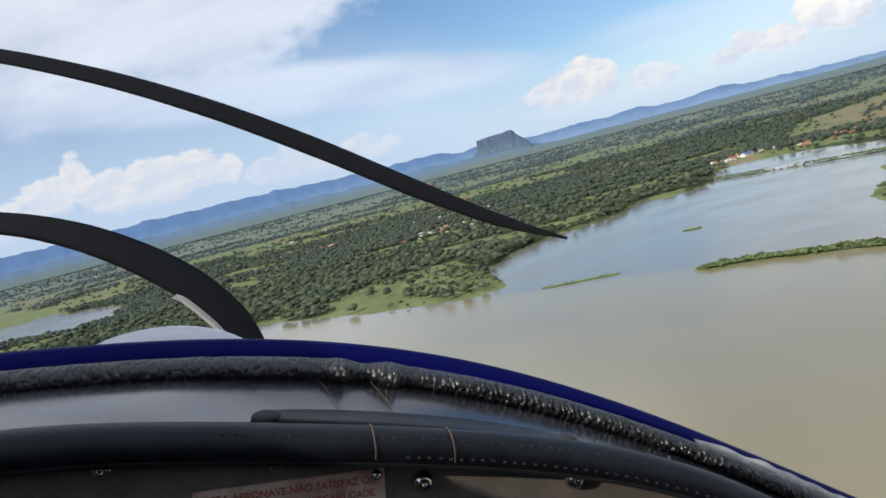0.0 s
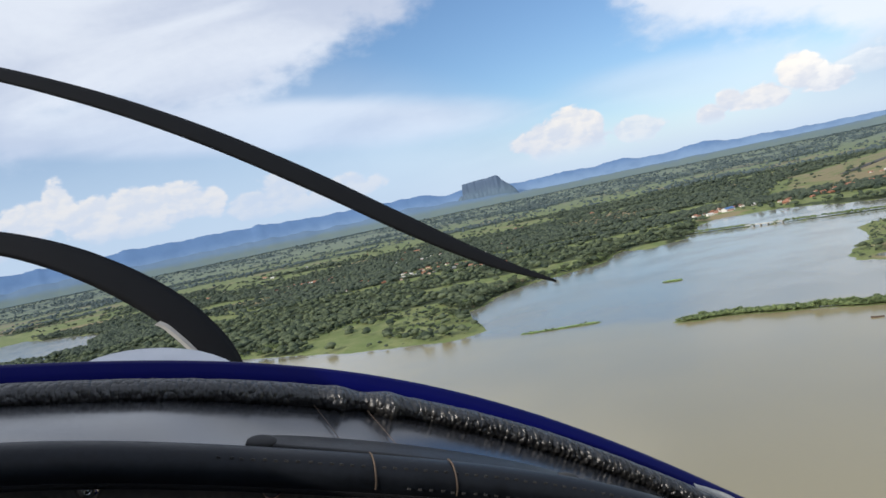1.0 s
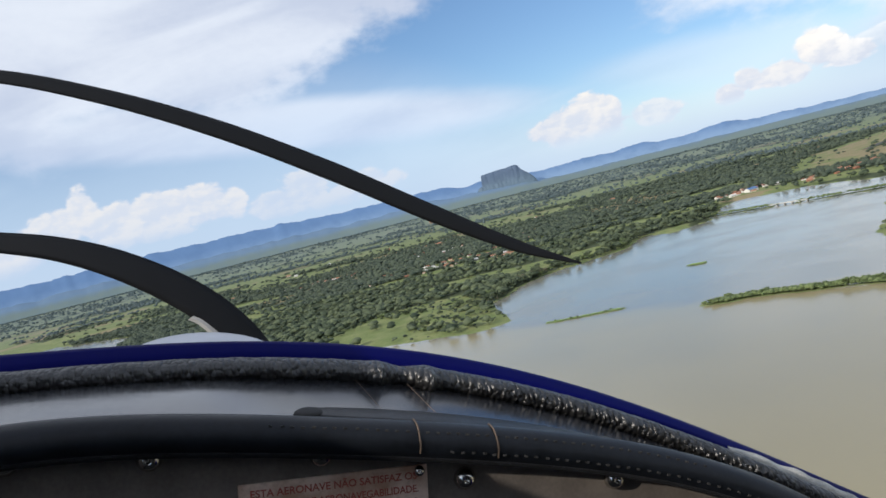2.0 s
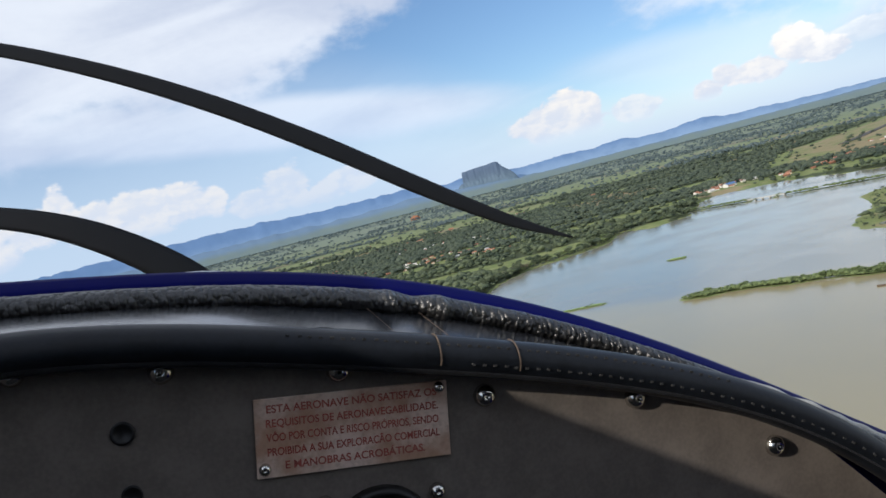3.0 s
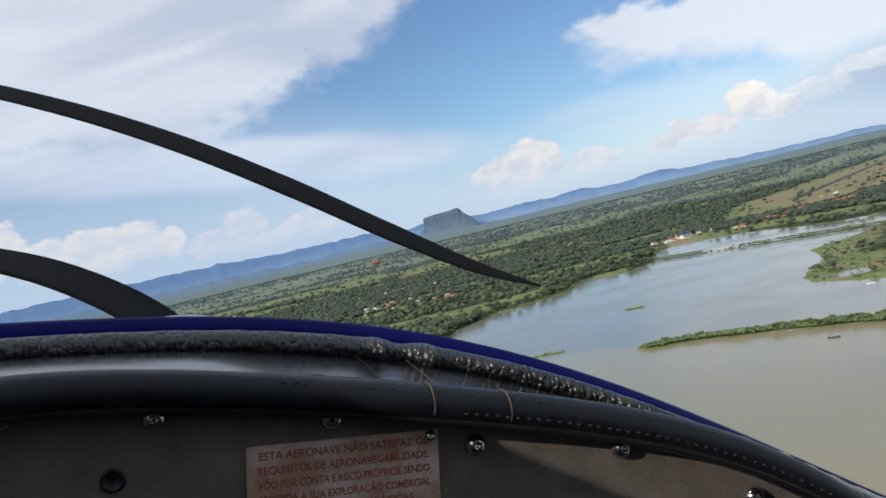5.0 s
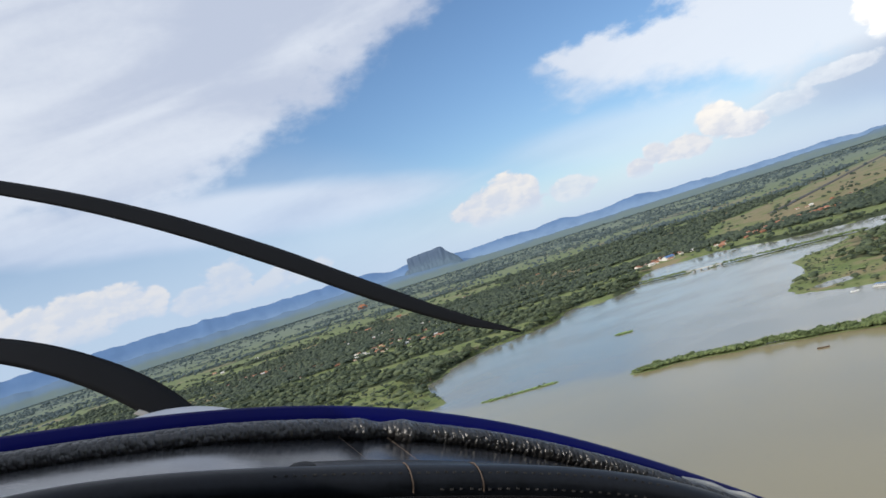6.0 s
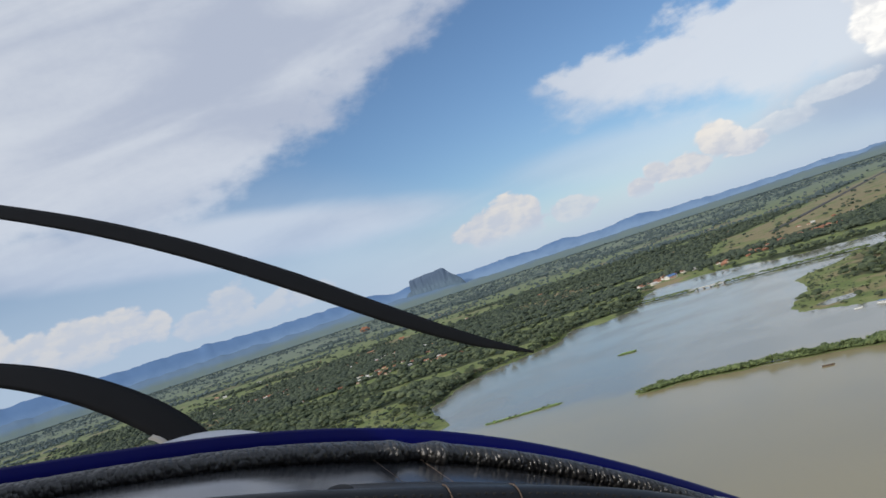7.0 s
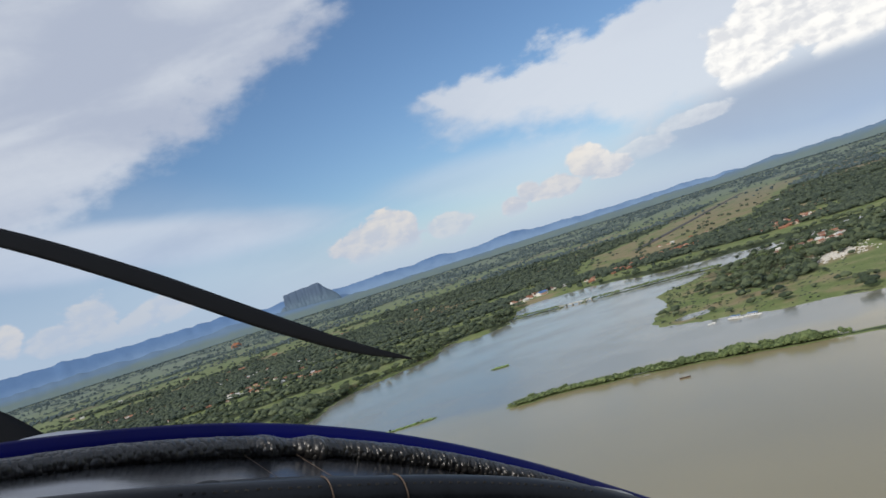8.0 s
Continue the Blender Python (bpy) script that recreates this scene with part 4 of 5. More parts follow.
def build_road(name, points, half, mat, label, lift=1.2):
    bm = bmesh.new()
    rows = []
    for (ax, ay), (bx, by) in zip(points, points[1:]):
        nx, ny = -(by - ay), bx - ax
        q = math.hypot(nx, ny)
        for k in range(31):
            t = k / 30
            row = []
            for side, low in ((-1, 1.2), (-1, 0), (1, 0), (1, 1.2)):
                x, y = ax + (bx - ax) * t + side * half * nx / q, ay + (by - ay) * t + side * half * ny / q
                px, py, pz, s = stand(x, y)
                row.append((px, py, pz + (1.85 + lift - low * lift) * s))
            rows.append(row)
    loft(bm, rows, closed=False)
    tagged(part(name, bm, mat), label, "road", kind="structure")


def make_boat(name, length, beam, cabin, hull_mat, label):
    boat = new(name)
    tagged(boat, label, "boat")
    bm = bmesh.new()
    rings = []
    for k in range(13):
        t = k / 12
        w = beam / 2 * min(1.0, math.sin(math.pi * min(1, 0.12 + t * 0.9)) ** 0.5)
        x, sheer = (t - 0.5) * length, 0.25 * (2 * t - 1) ** 2
        rings.append([(x, -w, 0.8 + sheer), (x, -w * 0.8, 0.0), (x, 0, -0.35), (x, w * 0.8, 0.0), (x, w, 0.8 + sheer), (x, w * 0.85, 0.8 + sheer), (x, w * 0.6, 0.25), (x, -w * 0.6, 0.25), (x, -w * 0.85, 0.8 + sheer)])
    loft(bm, rings)
    part("hull", bm, hull_mat, boat)
    if cabin:
        bm = bmesh.new()
        add_box(bm, -length * 0.3, length * 0.22, -beam * 0.36, beam * 0.36, 0.3, 2.6)
        part("cabin", bm, M_BOAT_WHITE, boat)
        bm = bmesh.new()
        add_box(bm, -length * 0.36, length * 0.30, -beam * 0.45, beam * 0.45, 2.6, 2.75)
        part("roof", bm, M_BOAT_BLUE, boat)
        for k in range(4):
            for side in (-1, 1):
                bm = bmesh.new()
                x = -length * 0.24 + k * length * 0.12
                add_box(bm, x - 0.5, x + 0.5, side * beam * 0.36 - 0.03, side * beam * 0.36 + 0.03, 1.3, 2.1)
                part("window", bm, M_DARK_OPENING, boat)
    else:
        for x in (-0.2, 0.1):
            bm = bmesh.new()
            add_box(bm, length * x - 0.15, length * x + 0.15, -beam * 0.4, beam * 0.4, 0.5, 0.58)
            part("thwart", bm, M_WOOD, boat)
    return boat


build_rubble()
build_bridge()
build_road("runway", [(960, 1990), (2650, 4000)], 13, M_ASPHALT, "long dark asphalt runway on dry grass")
ferry = make_boat("river_boat", 16, 4.2, True, M_BOAT_WHITE, "white and blue river boat moored at the bank")
ferry.matrix_world = pose(377, 608, 0, 0, 0, -62)
tagged(copy_thing(ferry, pose(368, 621, 0, 0, 0, -70)), "white river boat moored beside another")
skiff = make_boat("skiff", 7, 1.8, False, M_BOAT_WHITE, "small white open boat off the bank")
skiff.matrix_world = pose(352, 634, 0, 0, 0, -20)
canoe = make_boat("canoe", 7.5, 1.1, False, M_WOOD, "dark wooden canoe on the brown river")
canoe.matrix_world = pose(240, 488, 0, 0, 0, -30)


# ---------------------------------------------------------------- the aircraft
AIRCRAFT = pose(0, 0, EYE_Z, -1.916, 13.107, 17.570)      # x to starboard, y ahead, z up


def quartic(k4, k3, k2, k1, k0, x0, x1):
    """An arch across the cockpit: a smooth curve, carried on straight past its ends."""
    def height(x):
        c = min(max(x, x0), x1)
        z = (((k4 * c + k3) * c + k2) * c + k1) * c + k0
        slope = ((4 * k4 * c + 3 * k3) * c + 2 * k2) * c + k1
        return z + slope * (x - c)
    return height


lip_top = quartic(0.8425, -0.6125, -0.4066, -0.039, -0.0233, -0.22, 0.58)
coaming_top = quartic(-3.7154, 1.3193, -0.2778, -0.0917, -0.0578, -0.16, 0.43)


COAMING_Y = 0.483


def lip_low(x):
    return lip_top(x) - 0.0080


def edge_roll(x):
    return lip_top(x) - 0.0199


def coaming_mid(x):
    return 1.02 * coaming_top(x) - 0.0110


def back(x, k=0.32):
    """How far the arch comes back towards the seat on the starboard side."""
    return k * max(0.0, x - 0.1) ** 2


def span(x0, x1, n):
    return [x0 + (x1 - x0) * i / n for i in range(n + 1)]


def knot(x):
    """Where the two ends of the leather meet: a pinch between two swellings."""
    return 0.12 * math.exp(-((x - 0.106) / 0.007) ** 2) - 0.16 * math.exp(-((x - 0.126) / 0.009) ** 2) + 0.15 * math.exp(-((x - 0.146) / 0.009) ** 2)


def pleats(x, a):
    """How far the gathered leather stands out: two folded ends and a run of small pleats."""
    out = 0.0
    for x0, x1, x2, deep in ((0.090, 0.108, 0.112, 0.0060), (0.126, 0.147, 0.152, 0.0075)):
        if x0 < x < x2:
            out += deep * ((x - x0) / (x1 - x0) if x < x1 else (x2 - x) / (x2 - x1))
    run = float(smooth(x, 0.15, 0.21)) * float(1 - smooth(x, 0.44, 0.54))
    out += run * 0.0034 * ((x / 0.0056 + 1.6 * noise.noise(Vector((x * 45, a * 1.3, 9)))) % 1.0)
    return out * max(0.0, -math.cos(a)) ** 0.8


def roll_along(curve, y, ry, rz, x0, x1, n, wrinkle=0.0, sides=20, seed=0):
    """A padded roll that follows an arch."""
    bm = bmesh.new()
    rings = []
    for x in span(x0, x1, n):
        z = curve(x)
        ring = []
        swell = 1.0 + (knot(x) if wrinkle else 0.0)
        for k in range(sides):
            a = 2 * math.pi * k / sides
            w = swell
            if wrinkle:
                w += wrinkle * noise.noise(Vector((x * 110 + seed, a * 0.8, 0))) + wrinkle * 0.5 * noise.noise(Vector((x * 260, a * 1.6, 3)))
            ring.append((x, y - back(x) + math.cos(a) * ry * w - (pleats(x, a) if wrinkle else 0.0), z + math.sin(a) * rz * w))
        rings.append(ring)
    loft(bm, rings)
    return bm


def build_aircraft():
    craft = new("light_aircraft")
    craft.matrix_world = AIRCRAFT
    tagged(craft, "cockpit and nose of a blue light aircraft in flight", "aircraft")

    # cowling: blue skin from the lip forward over the nose
    bm = bmesh.new()
    rings = []
    for x in span(-0.75, 0.72, 90):
        zt, zl = lip_top(x), lip_low(x)
        q = back(x)
        rings.append([(x, 0.612 - q, zl - 0.004), (x, 0.619 - q, zl + 0.001), (x, 0.624 - q, zt - 0.0025), (x, 0.628 - q, zt - 0.0004), (x, 0.633 - q, zt - 0.0006), (x, 0.645 - q, zt - 0.006),
                      (x, 0.80, zt - 0.075), (x * 0.97, 1.05, zt - 0.16), (x * 0.9, 1.35, zt - 0.27), (x * 0.9, 1.35, zt - 0.29), (x, 0.80, zt - 0.10), (x, 0.62 - q, zl - 0.03)])
    loft(bm, rings)
    part("engine_cowling", bm, M_BLUE, craft, "deep blue glossy engine cowling", smooth=True)

    # padded edge under the windscreen
    roll = part("padded_edge", roll_along(edge_roll, 0.603, 0.012, 0.0092, -0.72, 0.66, 1700, 0.045), M_LEATHER, craft, "wrinkled black leather edge roll", smooth=True)

    # weathered sealant that shows along the lip's lower edge
    bm = bmesh.new()
    rings = []
    for x in span(0.405, 0.57, 60):
        q, zl = back(x), lip_low(x)
        w = 0.0042 * float(smooth(x, 0.405, 0.43)) * (0.75 + 0.9 * noise.noise(Vector((x * 55, 2, 0)))) + 0.0004
        rings.append([(x, 0.6110 - q, zl - 0.0050), (x, 0.6090 - q, zl - 0.0030), (x, 0.6165 - q, zl + w), (x, 0.6185 - q, zl + w - 0.0004), (x, 0.6180 - q, zl - 0.0030)])
    loft(bm, rings)
    part("sealant_strip", bm, M_SEALANT, craft, "pale weathered sealant along the lip", smooth=True)

    # pale hump on top of the cowling
    bm = bmesh.new()
    rings = []
    for y, k in ((0.665, 0.05), (0.675, 0.5), (0.695, 0.85), (0.72, 1.0), (0.77, 0.97), (0.84, 0.85), (0.92, 0.6), (1.0, 0.05)):
        ring = []
        for b in range(25):
            a = math.pi * b / 24
            ring.append((-0.03 - math.cos(a) * 0.095 * (0.7 + 0.3 * k), y, -0.14 + 0.1195 * k * math.sin(a) ** 0.45))
        rings.append(ring)
    loft(bm, rings)
    part("cowling_hump", bm, M_WHITE_PAINT, craft, "pale glossy hump of the cowling", smooth=True)

    # unseen nose, bent to reach the propeller's hub outside the view, and added outer skins
    bm = bmesh.new()
    rings = []
    for y, cx, cz, rx, rz in ((1.10, -0.28, -0.62, 0.80, 0.30), (1.28, -0.38, -0.60, 0.72, 0.30), (1.42, -0.58, -0.48, 0.50, 0.26), (1.53, -0.76, -0.28, 0.26, 0.22), (1.61, -0.83, -0.04, 0.15, 0.16), (1.69, -0.84, 0.10, 0.118, 0.118), (1.705, -0.84, 0.10, 0.10, 0.10)):
        rings.append([(cx + math.cos(b) * rx, y, cz + math.sin(b) * rz) for b in [2 * math.pi * k / 40 for k in range(40)]])
    loft(bm, rings)
    part("nose_bowl", bm, M_BLUE, craft, "deep blue nose bowl behind the propeller", smooth=True)
    for x0, x1, y0, y1, z1 in ((-0.492, -0.478, -0.60, 0.30, -0.22), (-0.492, -0.478, 0.28, 1.20, -0.20), (0.642, 0.656, -0.60, 0.30, -0.24), (0.642, 0.656, 0.28, 1.20, -0.42)):
        bm = bmesh.new()
        add_box(bm, x0, x1, y0, y1, -0.80, z1)
        bmesh.ops.bevel(bm, geom=bm.edges[:], offset=0.005, segments=2, affect="EDGES")
        part("skin_panel", bm, M_BLUE, craft, "deep blue outer skin panel")
    bm = bmesh.new()
    add_box(bm, -0.492, 0.656, -0.62, 1.20, -0.825, -0.80)
    bmesh.ops.bevel(bm, geom=bm.edges[:], offset=0.01, segments=2, affect="EDGES")
    part("belly_panel", bm, M_BLUE, craft, "deep blue belly panel")

    # shelf
    bm = bmesh.new()
    rings = []
    for x in span(-0.72, 0.66, 80):
        za, zb = coaming_top(x) - 0.013, edge_roll(x) - 0.004
        ring = []
        for k in range(9):
            t = k / 8
            sag = (0.003 - 0.011 * float(smooth(x, -0.03, 0.06))) * math.sin(math.pi * t)
            ring.append((x, 0.470 + (0.600 - 0.470) * t - back(x), za + (zb - za) * t + sag))
        ring += [(x, 0.600 - back(x), zb - 0.01), (x, 0.470 - back(x), za - 0.01)]
        rings.append(ring)
    loft(bm, rings)
    part("glareshield", bm, M_SHELF, craft, "black vinyl glareshield shelf with a sky sheen", smooth=True)

    # defroster outlet: a long dark slot with two domed ends, in the trough before the coaming
    outlet_mid = lambda x: 0.54 * (coaming_top(x) - 0.013) + 0.46 * (edge_roll(x) - 0.004) - 0.0030
    bm = bmesh.new()
    rings = []
    for x in span(0.046, 0.258, 40):
        t = (x - 0.152) / 0.106
        half = 0.0130 * max(0.0, 1 - abs(t) ** 5) ** 0.5 + 0.0006
        y, z = 0.530 - back(x), outlet_mid(x)
        rings.append([(x, y - half, z - 0.004), (x, y - half, z - 0.0012), (x, y - half * 0.8, z - 0.0004), (x, y + half * 0.8, z + 0.0022), (x, y + half, z + 0.0020), (x, y + half, z - 0.002)])
    loft(bm, rings)
    outlet = part("defroster_outlet", bm, M_BLACK, craft, "matt black defroster slot", smooth=True)
    for x in (0.047, 0.257):
        bm = bmesh.new()
        bmesh.ops.create_uvsphere(bm, u_segments=20, v_segments=10, radius=1.0)
        for v in bm.verts:
            v.co = Vector((x + v.co.x * 0.010, 0.530 - back(x) + v.co.y * 0.011, outlet_mid(x) - 0.001 + v.co.z * 0.0042))
        part("end_cap", bm, M_LINING, outlet, "domed dull grey end cap", smooth=True)

    # coaming along the panel's top
    bm = roll_along(coaming_mid, COAMING_Y, 0.0165, 0.0125, -0.70, 0.62, 160, 0.0)
    coaming = part("coaming", bm, M_VINYL, craft, "stitched black leather coaming", smooth=True)
    rng = random.Random(71)
    for row_z, row_y, x0, x1, count in ((0.0080, -0.0132, 0.02, 0.30, 44), (-0.0030, -0.0164, 0.13, 0.47, 50)):
        bm = bmesh.new()
        for x in span(x0, x1, count):
            x += rng.uniform(-0.0006, 0.0006)
            z = coaming_mid(x) + row_z + rng.uniform(-0.0003, 0.0003)
            slope = math.atan((coaming_mid(x + 0.01) - coaming_mid(x)) / 0.01) + rng.uniform(-0.25, 0.25)
            add_box(bm, -0.0011, 0.0011, -0.0004, 0.0004, -0.0006, 0.0006, Matrix.Translation((x, COAMING_Y - back(x) + row_y, z)) @ Matrix.Rotation(-slope, 4, "Y"))
        part("stitching", bm, M_STITCH, coaming, "row of grey thread stitches")
    for x in (0.1094, 0.1592):
        bm = bmesh.new()
        rings = []
        for k in range(12):
            a = radians(80 + 10 * k * 1.1)
            c = Vector((x, COAMING_Y - back(x) + math.cos(a) * 0.0172, coaming_mid(x) + math.sin(a) * 0.0132))
            rings.append([c + Vector((math.cos(b) * 0.0006, 0, math.sin(b) * 0.0006)) for b in (0.0, 1.57, 3.14, 4.71)])
        loft(bm, rings)
        part("seam", bm, M_THREAD, coaming, "tan thread seam")
    for x in (0.088, 0.128):
        bm = bmesh.new()
        rings = []
        for k in range(14):
            t = k / 13
            px = x + 0.024 * t + 0.002 * math.sin(5 * t)
            py = 0.592 - 0.10 * t
            z = edge_roll(px) - 0.0015 + (coaming_top(px) - 0.012 - edge_roll(px)) * (0.60 - py) / 0.13 - 0.0075 * math.sin(math.pi * (0.6 - py) / 0.13)
            rings.append([(px + math.cos(b) * 0.00028, py - back(px), z + math.sin(b) * 0.00028) for b in (0.0, 1.57, 3.14, 4.71)])
        loft(bm, rings)
        part("thread", bm, M_THREAD, craft, "loose tan thread on the shelf")

    # instrument panel
    bm = bmesh.new()
    rings = []
    for x in span(-0.62, 0.58, 60):
        top = coaming_mid(x) - 0.002
        rings.append([(x, 0.505, -0.48), (x, 0.505, top), (x, 0.509, top), (x, 0.509, -0.48)])
    loft(bm, rings)
    panel = part("instrument_panel", bm, M_PANEL, craft, "dark grey painted instrument panel")

    panel.scale = (0.972, 0.972, 0.972)

    def screw(x, z, r, parent, y=0.505):
        bm = bmesh.new()
        rings = []
        for rr, h in ((1.0, 0.0), (1.0, 0.12), (0.93, 0.35), (0.75, 0.6), (0.45, 0.78), (0.2, 0.82), (0.16, 0.6)):
            rings.append([(x + math.cos(b) * r * rr, y - r * 1.1 * h, z + math.sin(b) * r * rr) for b in [2 * math.pi * k / 20 for k in range(20)]])
        loft(bm, rings)
        part("screw", bm, M_CHROME, parent, "polished dome-head screw", smooth=True)

    for x, z in ((0.1477, -0.1140), (0.2571, -0.1245), (0.3684, -0.1687), (-0.0516, -0.0836), (0.0524, -0.0903), (-0.1310, -0.0790)):
        screw(x, z, 0.0076, panel)
    for x, z, r in ((-0.0736, -0.1177, 0.0070), (-0.0694, -0.1536, 0.0060)):
        bm = bmesh.new()
        rings = [[(x + math.cos(b) * q, yy, z + math.sin(b) * q) for b in [2 * math.pi * k / 24 for k in range(24)]] for q, yy in ((r, 0.505), (r * 0.96, 0.5035), (r * 0.7, 0.5038), (r * 0.6, 0.5046))]
        loft(bm, rings)
        part("plug", bm, M_BLACK, panel, "black plug in the panel", smooth=True)

    # placard with its warning
    plate = bmesh.new()
    m = Matrix.Translation((0.0614, 0.5035, -0.1270)) @ Matrix.Rotation(radians(-1.3), 4, "Y")
    add_box(plate, -0.0607, 0.0607, -0.0008, 0.0012, -0.0239, 0.0239, m)
    bmesh.ops.bevel(plate, geom=plate.edges[:], offset=0.0004, segments=1, affect="EDGES")
    placard = part("placard", plate, M_PLATE, panel, "worn coppery metal placard with red lettering")
    rows = ("ESTA AERONAVE NÃO SATISFAZ OS", "REQUISITOS DE AERONAVEGABILIDADE.", "VÔO POR CONTA E RISCO PRÓPRIOS, SENDO", "PROIBIDA A SUA EXPLORAÇÃO COMERCIAL", "E MANOBRAS ACROBÁTICAS.")
    for k, words in enumerate(rows):
        curve = bpy.data.curves.new("lettering", "FONT")
        curve.body, curve.size, curve.extrude, curve.align_x, curve.align_y, curve.offset = words, 0.0066, 0.00012, "CENTER", "CENTER", 0.00012
        probe = new("probe", curve)
        bpy.context.view_layer.update()
        mesh = bpy.data.meshes.new_from_object(probe.evaluated_get(bpy.context.evaluated_depsgraph_get()))
        wide = max(v.co.x for v in mesh.vertices) - min(v.co.x for v in mesh.vertices)
        bpy.data.objects.remove(probe)
        fit = min(1.0, 0.108 / wide)
        mesh.transform(m @ Matrix.Translation((0, -0.00095, 0.0172 - 0.0086 * k)) @ Matrix.Rotation(radians(90), 4, "X") @ Matrix.Diagonal((fit, 1, 1, 1)))
        mesh.materials.clear()
        mesh.materials.append(M_LETTER)
        ob = new("lettering", mesh)
        ob.parent = placard
    screw(0.1161, -0.1059, 0.0038, placard, 0.5028)
    screw(0.0059, -0.1467, 0.0038, placard, 0.5028)

    # round instrument under the placard
    bm = bmesh.new()
    cx, cz = 0.0770, -0.198
    rings = [[(cx + math.cos(b) * q, yy, cz + math.sin(b) * q) for b in [2 * math.pi * k / 48 for k in range(48)]] for q, yy in ((0.034, 0.505), (0.033, 0.498), (0.030, 0.496), (0.0265, 0.499), (0.026, 0.503))]
    loft(bm, rings)
    part("gauge_bezel", bm, M_BLACK, panel, "round black instrument bezel", smooth=True)
    for sx in (-0.036, 0.036):
        screw(cx + sx, cz + 0.026, 0.0055, panel)

    # unseen port wall, added so that its sloped top edge shades the panel
    bm = bmesh.new()
    rings = []
    for y in span(-0.9, 0.62, 20):
        top = 0.085 + 0.369 * (y - 0.274)
        rings.append([(-0.462, y, -0.75), (-0.462, y, top - 0.01), (-0.466, y, top), (-0.470, y, top), (-0.476, y, top - 0.01), (-0.476, y, -0.75)])
    loft(bm, rings)
    part("shade_wall", bm, M_PANEL, craft, "dark grey cockpit side wall", smooth=False)

    # unseen wall, bulkhead, floor and roof, added to keep skylight off the cockpit
    for name, box, words in (("shade_wall", (0.62, 0.64, -0.9, 0.05, -0.75, -0.02), "dark grey cockpit side wall"), ("bulkhead", (-0.48, 0.64, -0.62, -0.58, -0.75, 0.34), "dark lined cabin bulkhead"),
                             ("cabin_floor", (-0.48, 0.64, -0.62, 0.9, -0.78, -0.75), "dark cabin floor"), ("shade_roof", (-0.48, 0.64, -0.62, -0.18, 0.44, 0.47), "dark lined cabin roof"),
                             ("shade_roof_post", (-0.48, -0.45, -0.62, -0.58, 0.34, 0.44), "dark roof post"), ("shade_roof_post", (0.61, 0.64, -0.62, -0.58, 0.34, 0.44), "dark roof post")):
        bm = bmesh.new()
        add_box(bm, *box)
        bmesh.ops.bevel(bm, geom=bm.edges[:], offset=0.006, segments=2, affect="EDGES")
        part(name, bm, M_LINING, craft, words)

    # propeller, at rest; blades bent like rolling-shutter traces, placed to fit the camera's view
    prop = new("propeller")
    prop.parent = craft
    tagged(prop, "two-bladed matt black curved propeller")

    def spline(points, n):
        pts = [Vector(p) for p in points]
        pts = [2 * pts[0] - pts[1]] + pts + [2 * pts[-1] - pts[-2]]
        out = []
        for i in range(1, len(pts) - 2):
            for k in range(n):
                t = k / n
                a, b, c, d = pts[i - 1:i + 3]
                out.append(0.5 * (2 * b + (c - a) * t + (2 * a - 5 * b + 4 * c - d) * t * t + (3 * b - a - 3 * c + d) * t ** 3))
        out.append(pts[-2])
        return out

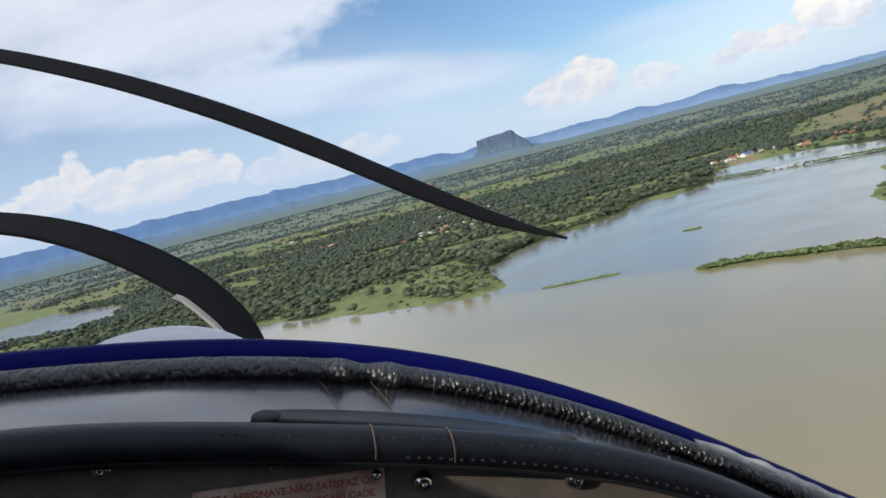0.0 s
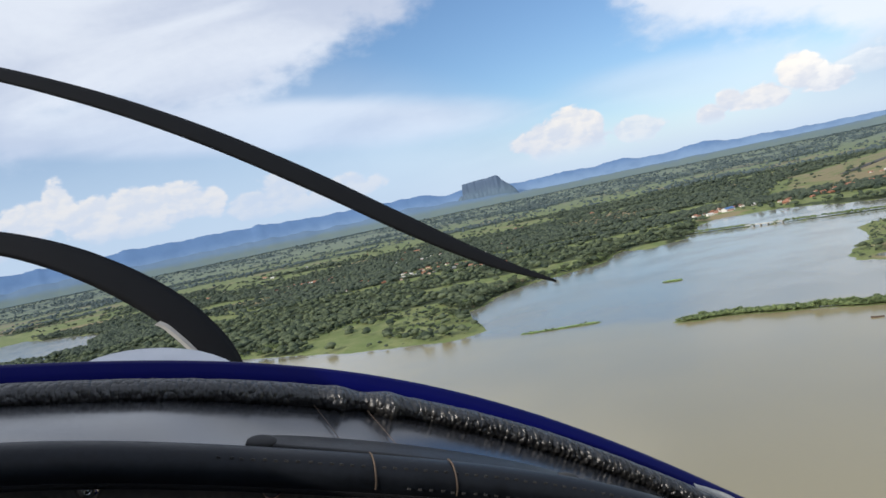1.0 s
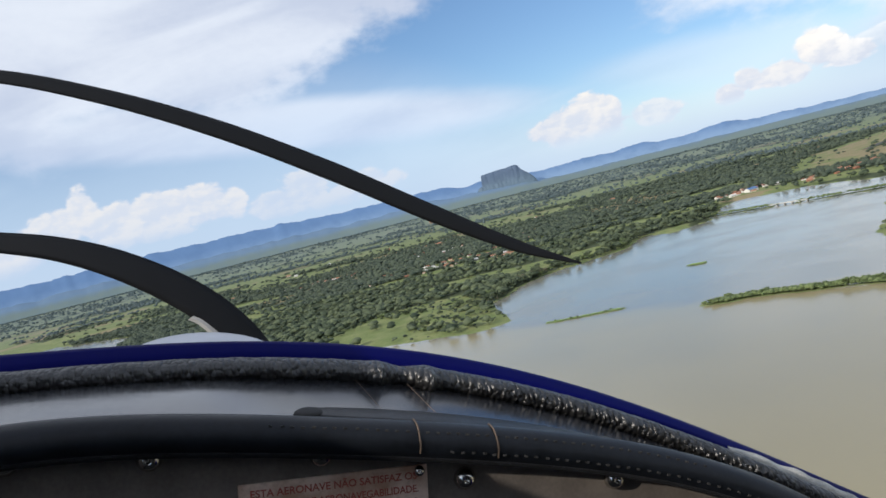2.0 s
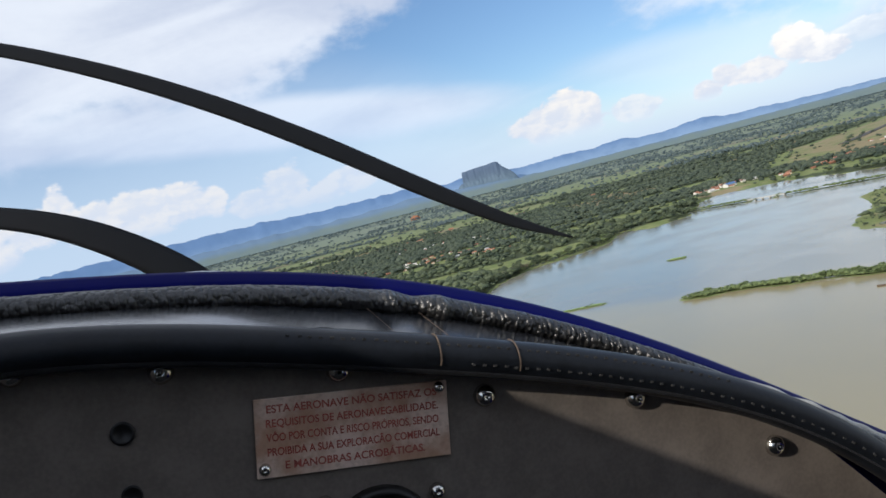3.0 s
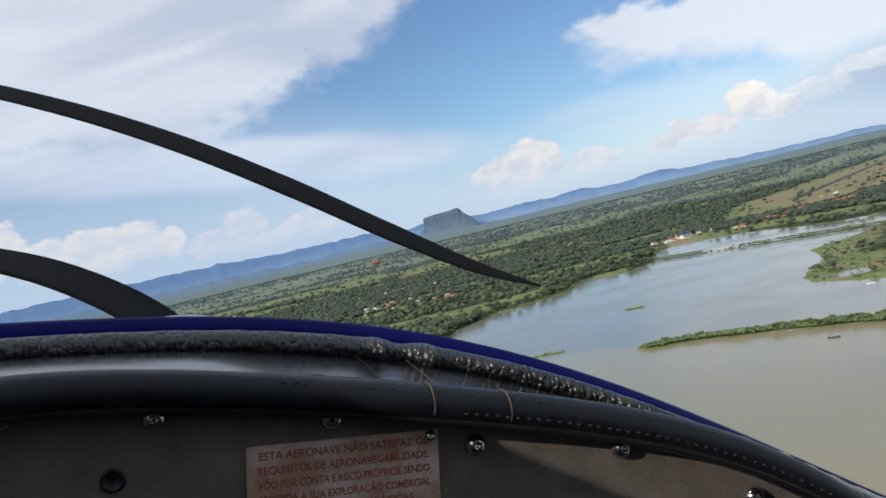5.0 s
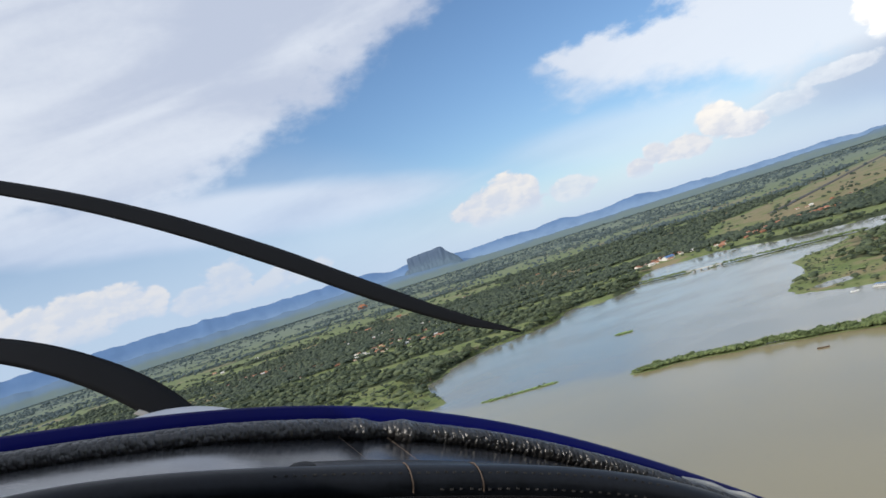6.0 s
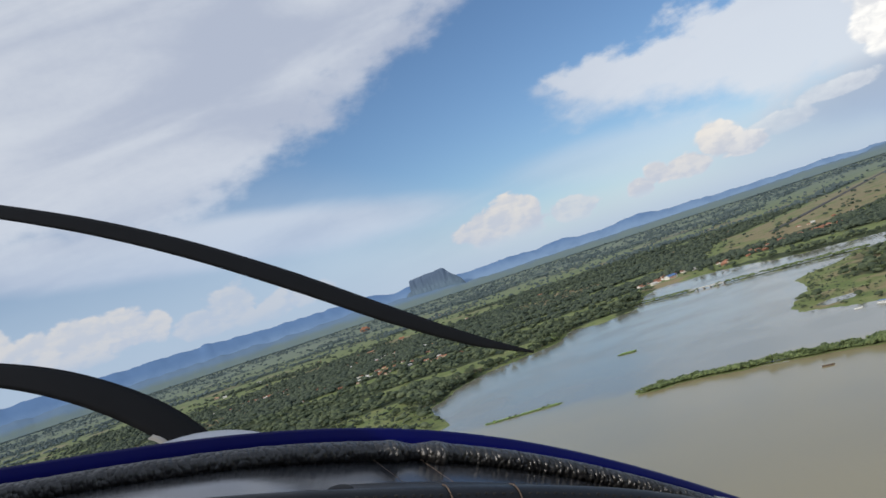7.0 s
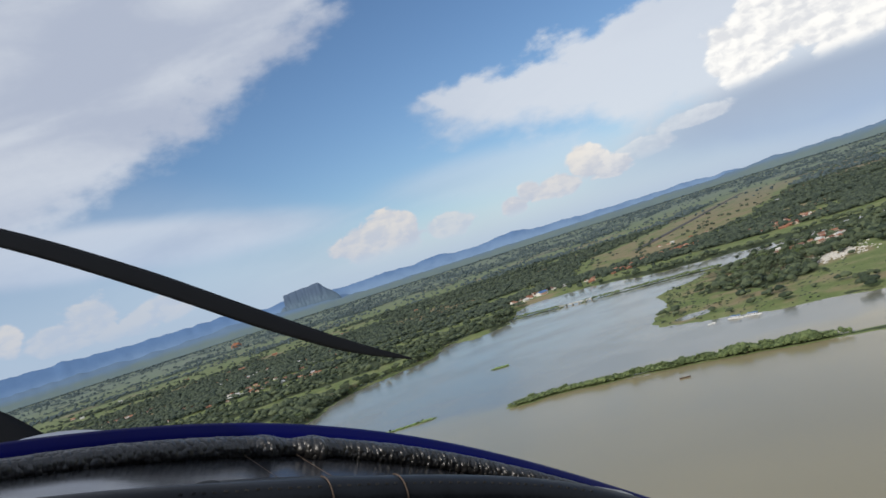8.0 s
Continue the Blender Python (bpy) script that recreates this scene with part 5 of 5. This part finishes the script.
    def blade(points, widths):
        line = spline(points, 10)
        bm = bmesh.new()
        rings = []
        for i, p in enumerate(line):
            t = i / (len(line) - 1)
            tangent = (line[min(i + 1, len(line) - 1)] - line[max(i - 1, 0)]).normalized()
            side = Vector((-tangent.z, 0, tangent.x))
            k = t * (len(widths) - 1)
            lo = min(int(k), len(widths) - 2)
            w = widths[lo] + (widths[lo + 1] - widths[lo]) * (k - lo)
            twist = 0.5 - 0.3 * t
            axis = side * math.cos(twist) + Vector((0, math.sin(twist), 0))
            thick = axis.cross(tangent).normalized() * w * 0.13
            rings.append([p + axis * w * u / 2 + thick * v for u, v in ((-1, 0), (-0.6, 0.7), (0, 1), (0.6, 0.8), (1, 0), (0.6, -0.4), (0, -0.6), (-0.6, -0.4))])
        loft(bm, rings)
        return part("blade", bm, M_BLADE, prop, "curved matt black blade", smooth=True)

    hub = Vector((-0.84, 1.8, 0.10))
    blade([hub, (-0.80, 1.8, 0.30), (-0.66, 1.8, 0.445), (-0.50, 1.8, 0.474), (-0.27, 1.8, 0.436), (-0.03, 1.8, 0.368), (0.21, 1.8, 0.278), (0.45, 1.8, 0.176), (0.66, 1.8, 0.094), (0.83, 1.8, 0.046)],
          (0.05, 0.05, 0.040, 0.034, 0.040, 0.046, 0.049, 0.046, 0.032, 0.006))
    low = blade([hub, (-0.66, 1.8, 0.135), (-0.5353, 1.8, 0.130), (-0.4731, 1.8, 0.125), (-0.3668, 1.8, 0.110), (-0.2573, 1.8, 0.078), (-0.1443, 1.8, 0.026), (-0.05, 1.8, -0.036), (0.03, 1.8, -0.118), (0.08, 1.8, -0.22), (0.10, 1.8, -0.34)],
                (0.05, 0.045, 0.046, 0.048, 0.056, 0.066, 0.074, 0.078, 0.076, 0.06, 0.03))
    # the highlight on the low blade's edge, modelled as a pale strip
    bm = bmesh.new()
    rings = []
    for p in spline([(-0.098, 1.788, -0.047), (-0.070, 1.788, -0.064), (0.000, 1.788, -0.135), (0.050, 1.788, -0.229)], 8):
        rings.append([p + Vector((-0.006, 0, -0.004)), p + Vector((0, -0.003, 0)), p + Vector((0.006, 0, 0.004)), p + Vector((0, 0.003, 0))])
    loft(bm, rings)
    part("edge_highlight", bm, M_CONCRETE, low, "pale strip in place of the blade edge's highlight")
    bm = bmesh.new()
    rings = [[(hub.x + math.cos(b) * q, yy, hub.z + math.sin(b) * q) for b in [2 * math.pi * k / 32 for k in range(32)]] for q, yy in ((0.11, 1.70), (0.115, 1.76), (0.105, 1.86), (0.08, 1.95), (0.045, 2.02), (0.01, 2.05))]
    loft(bm, rings)
    part("spinner", bm, M_BLADE, prop, smooth=True)
    return craft


build_aircraft()
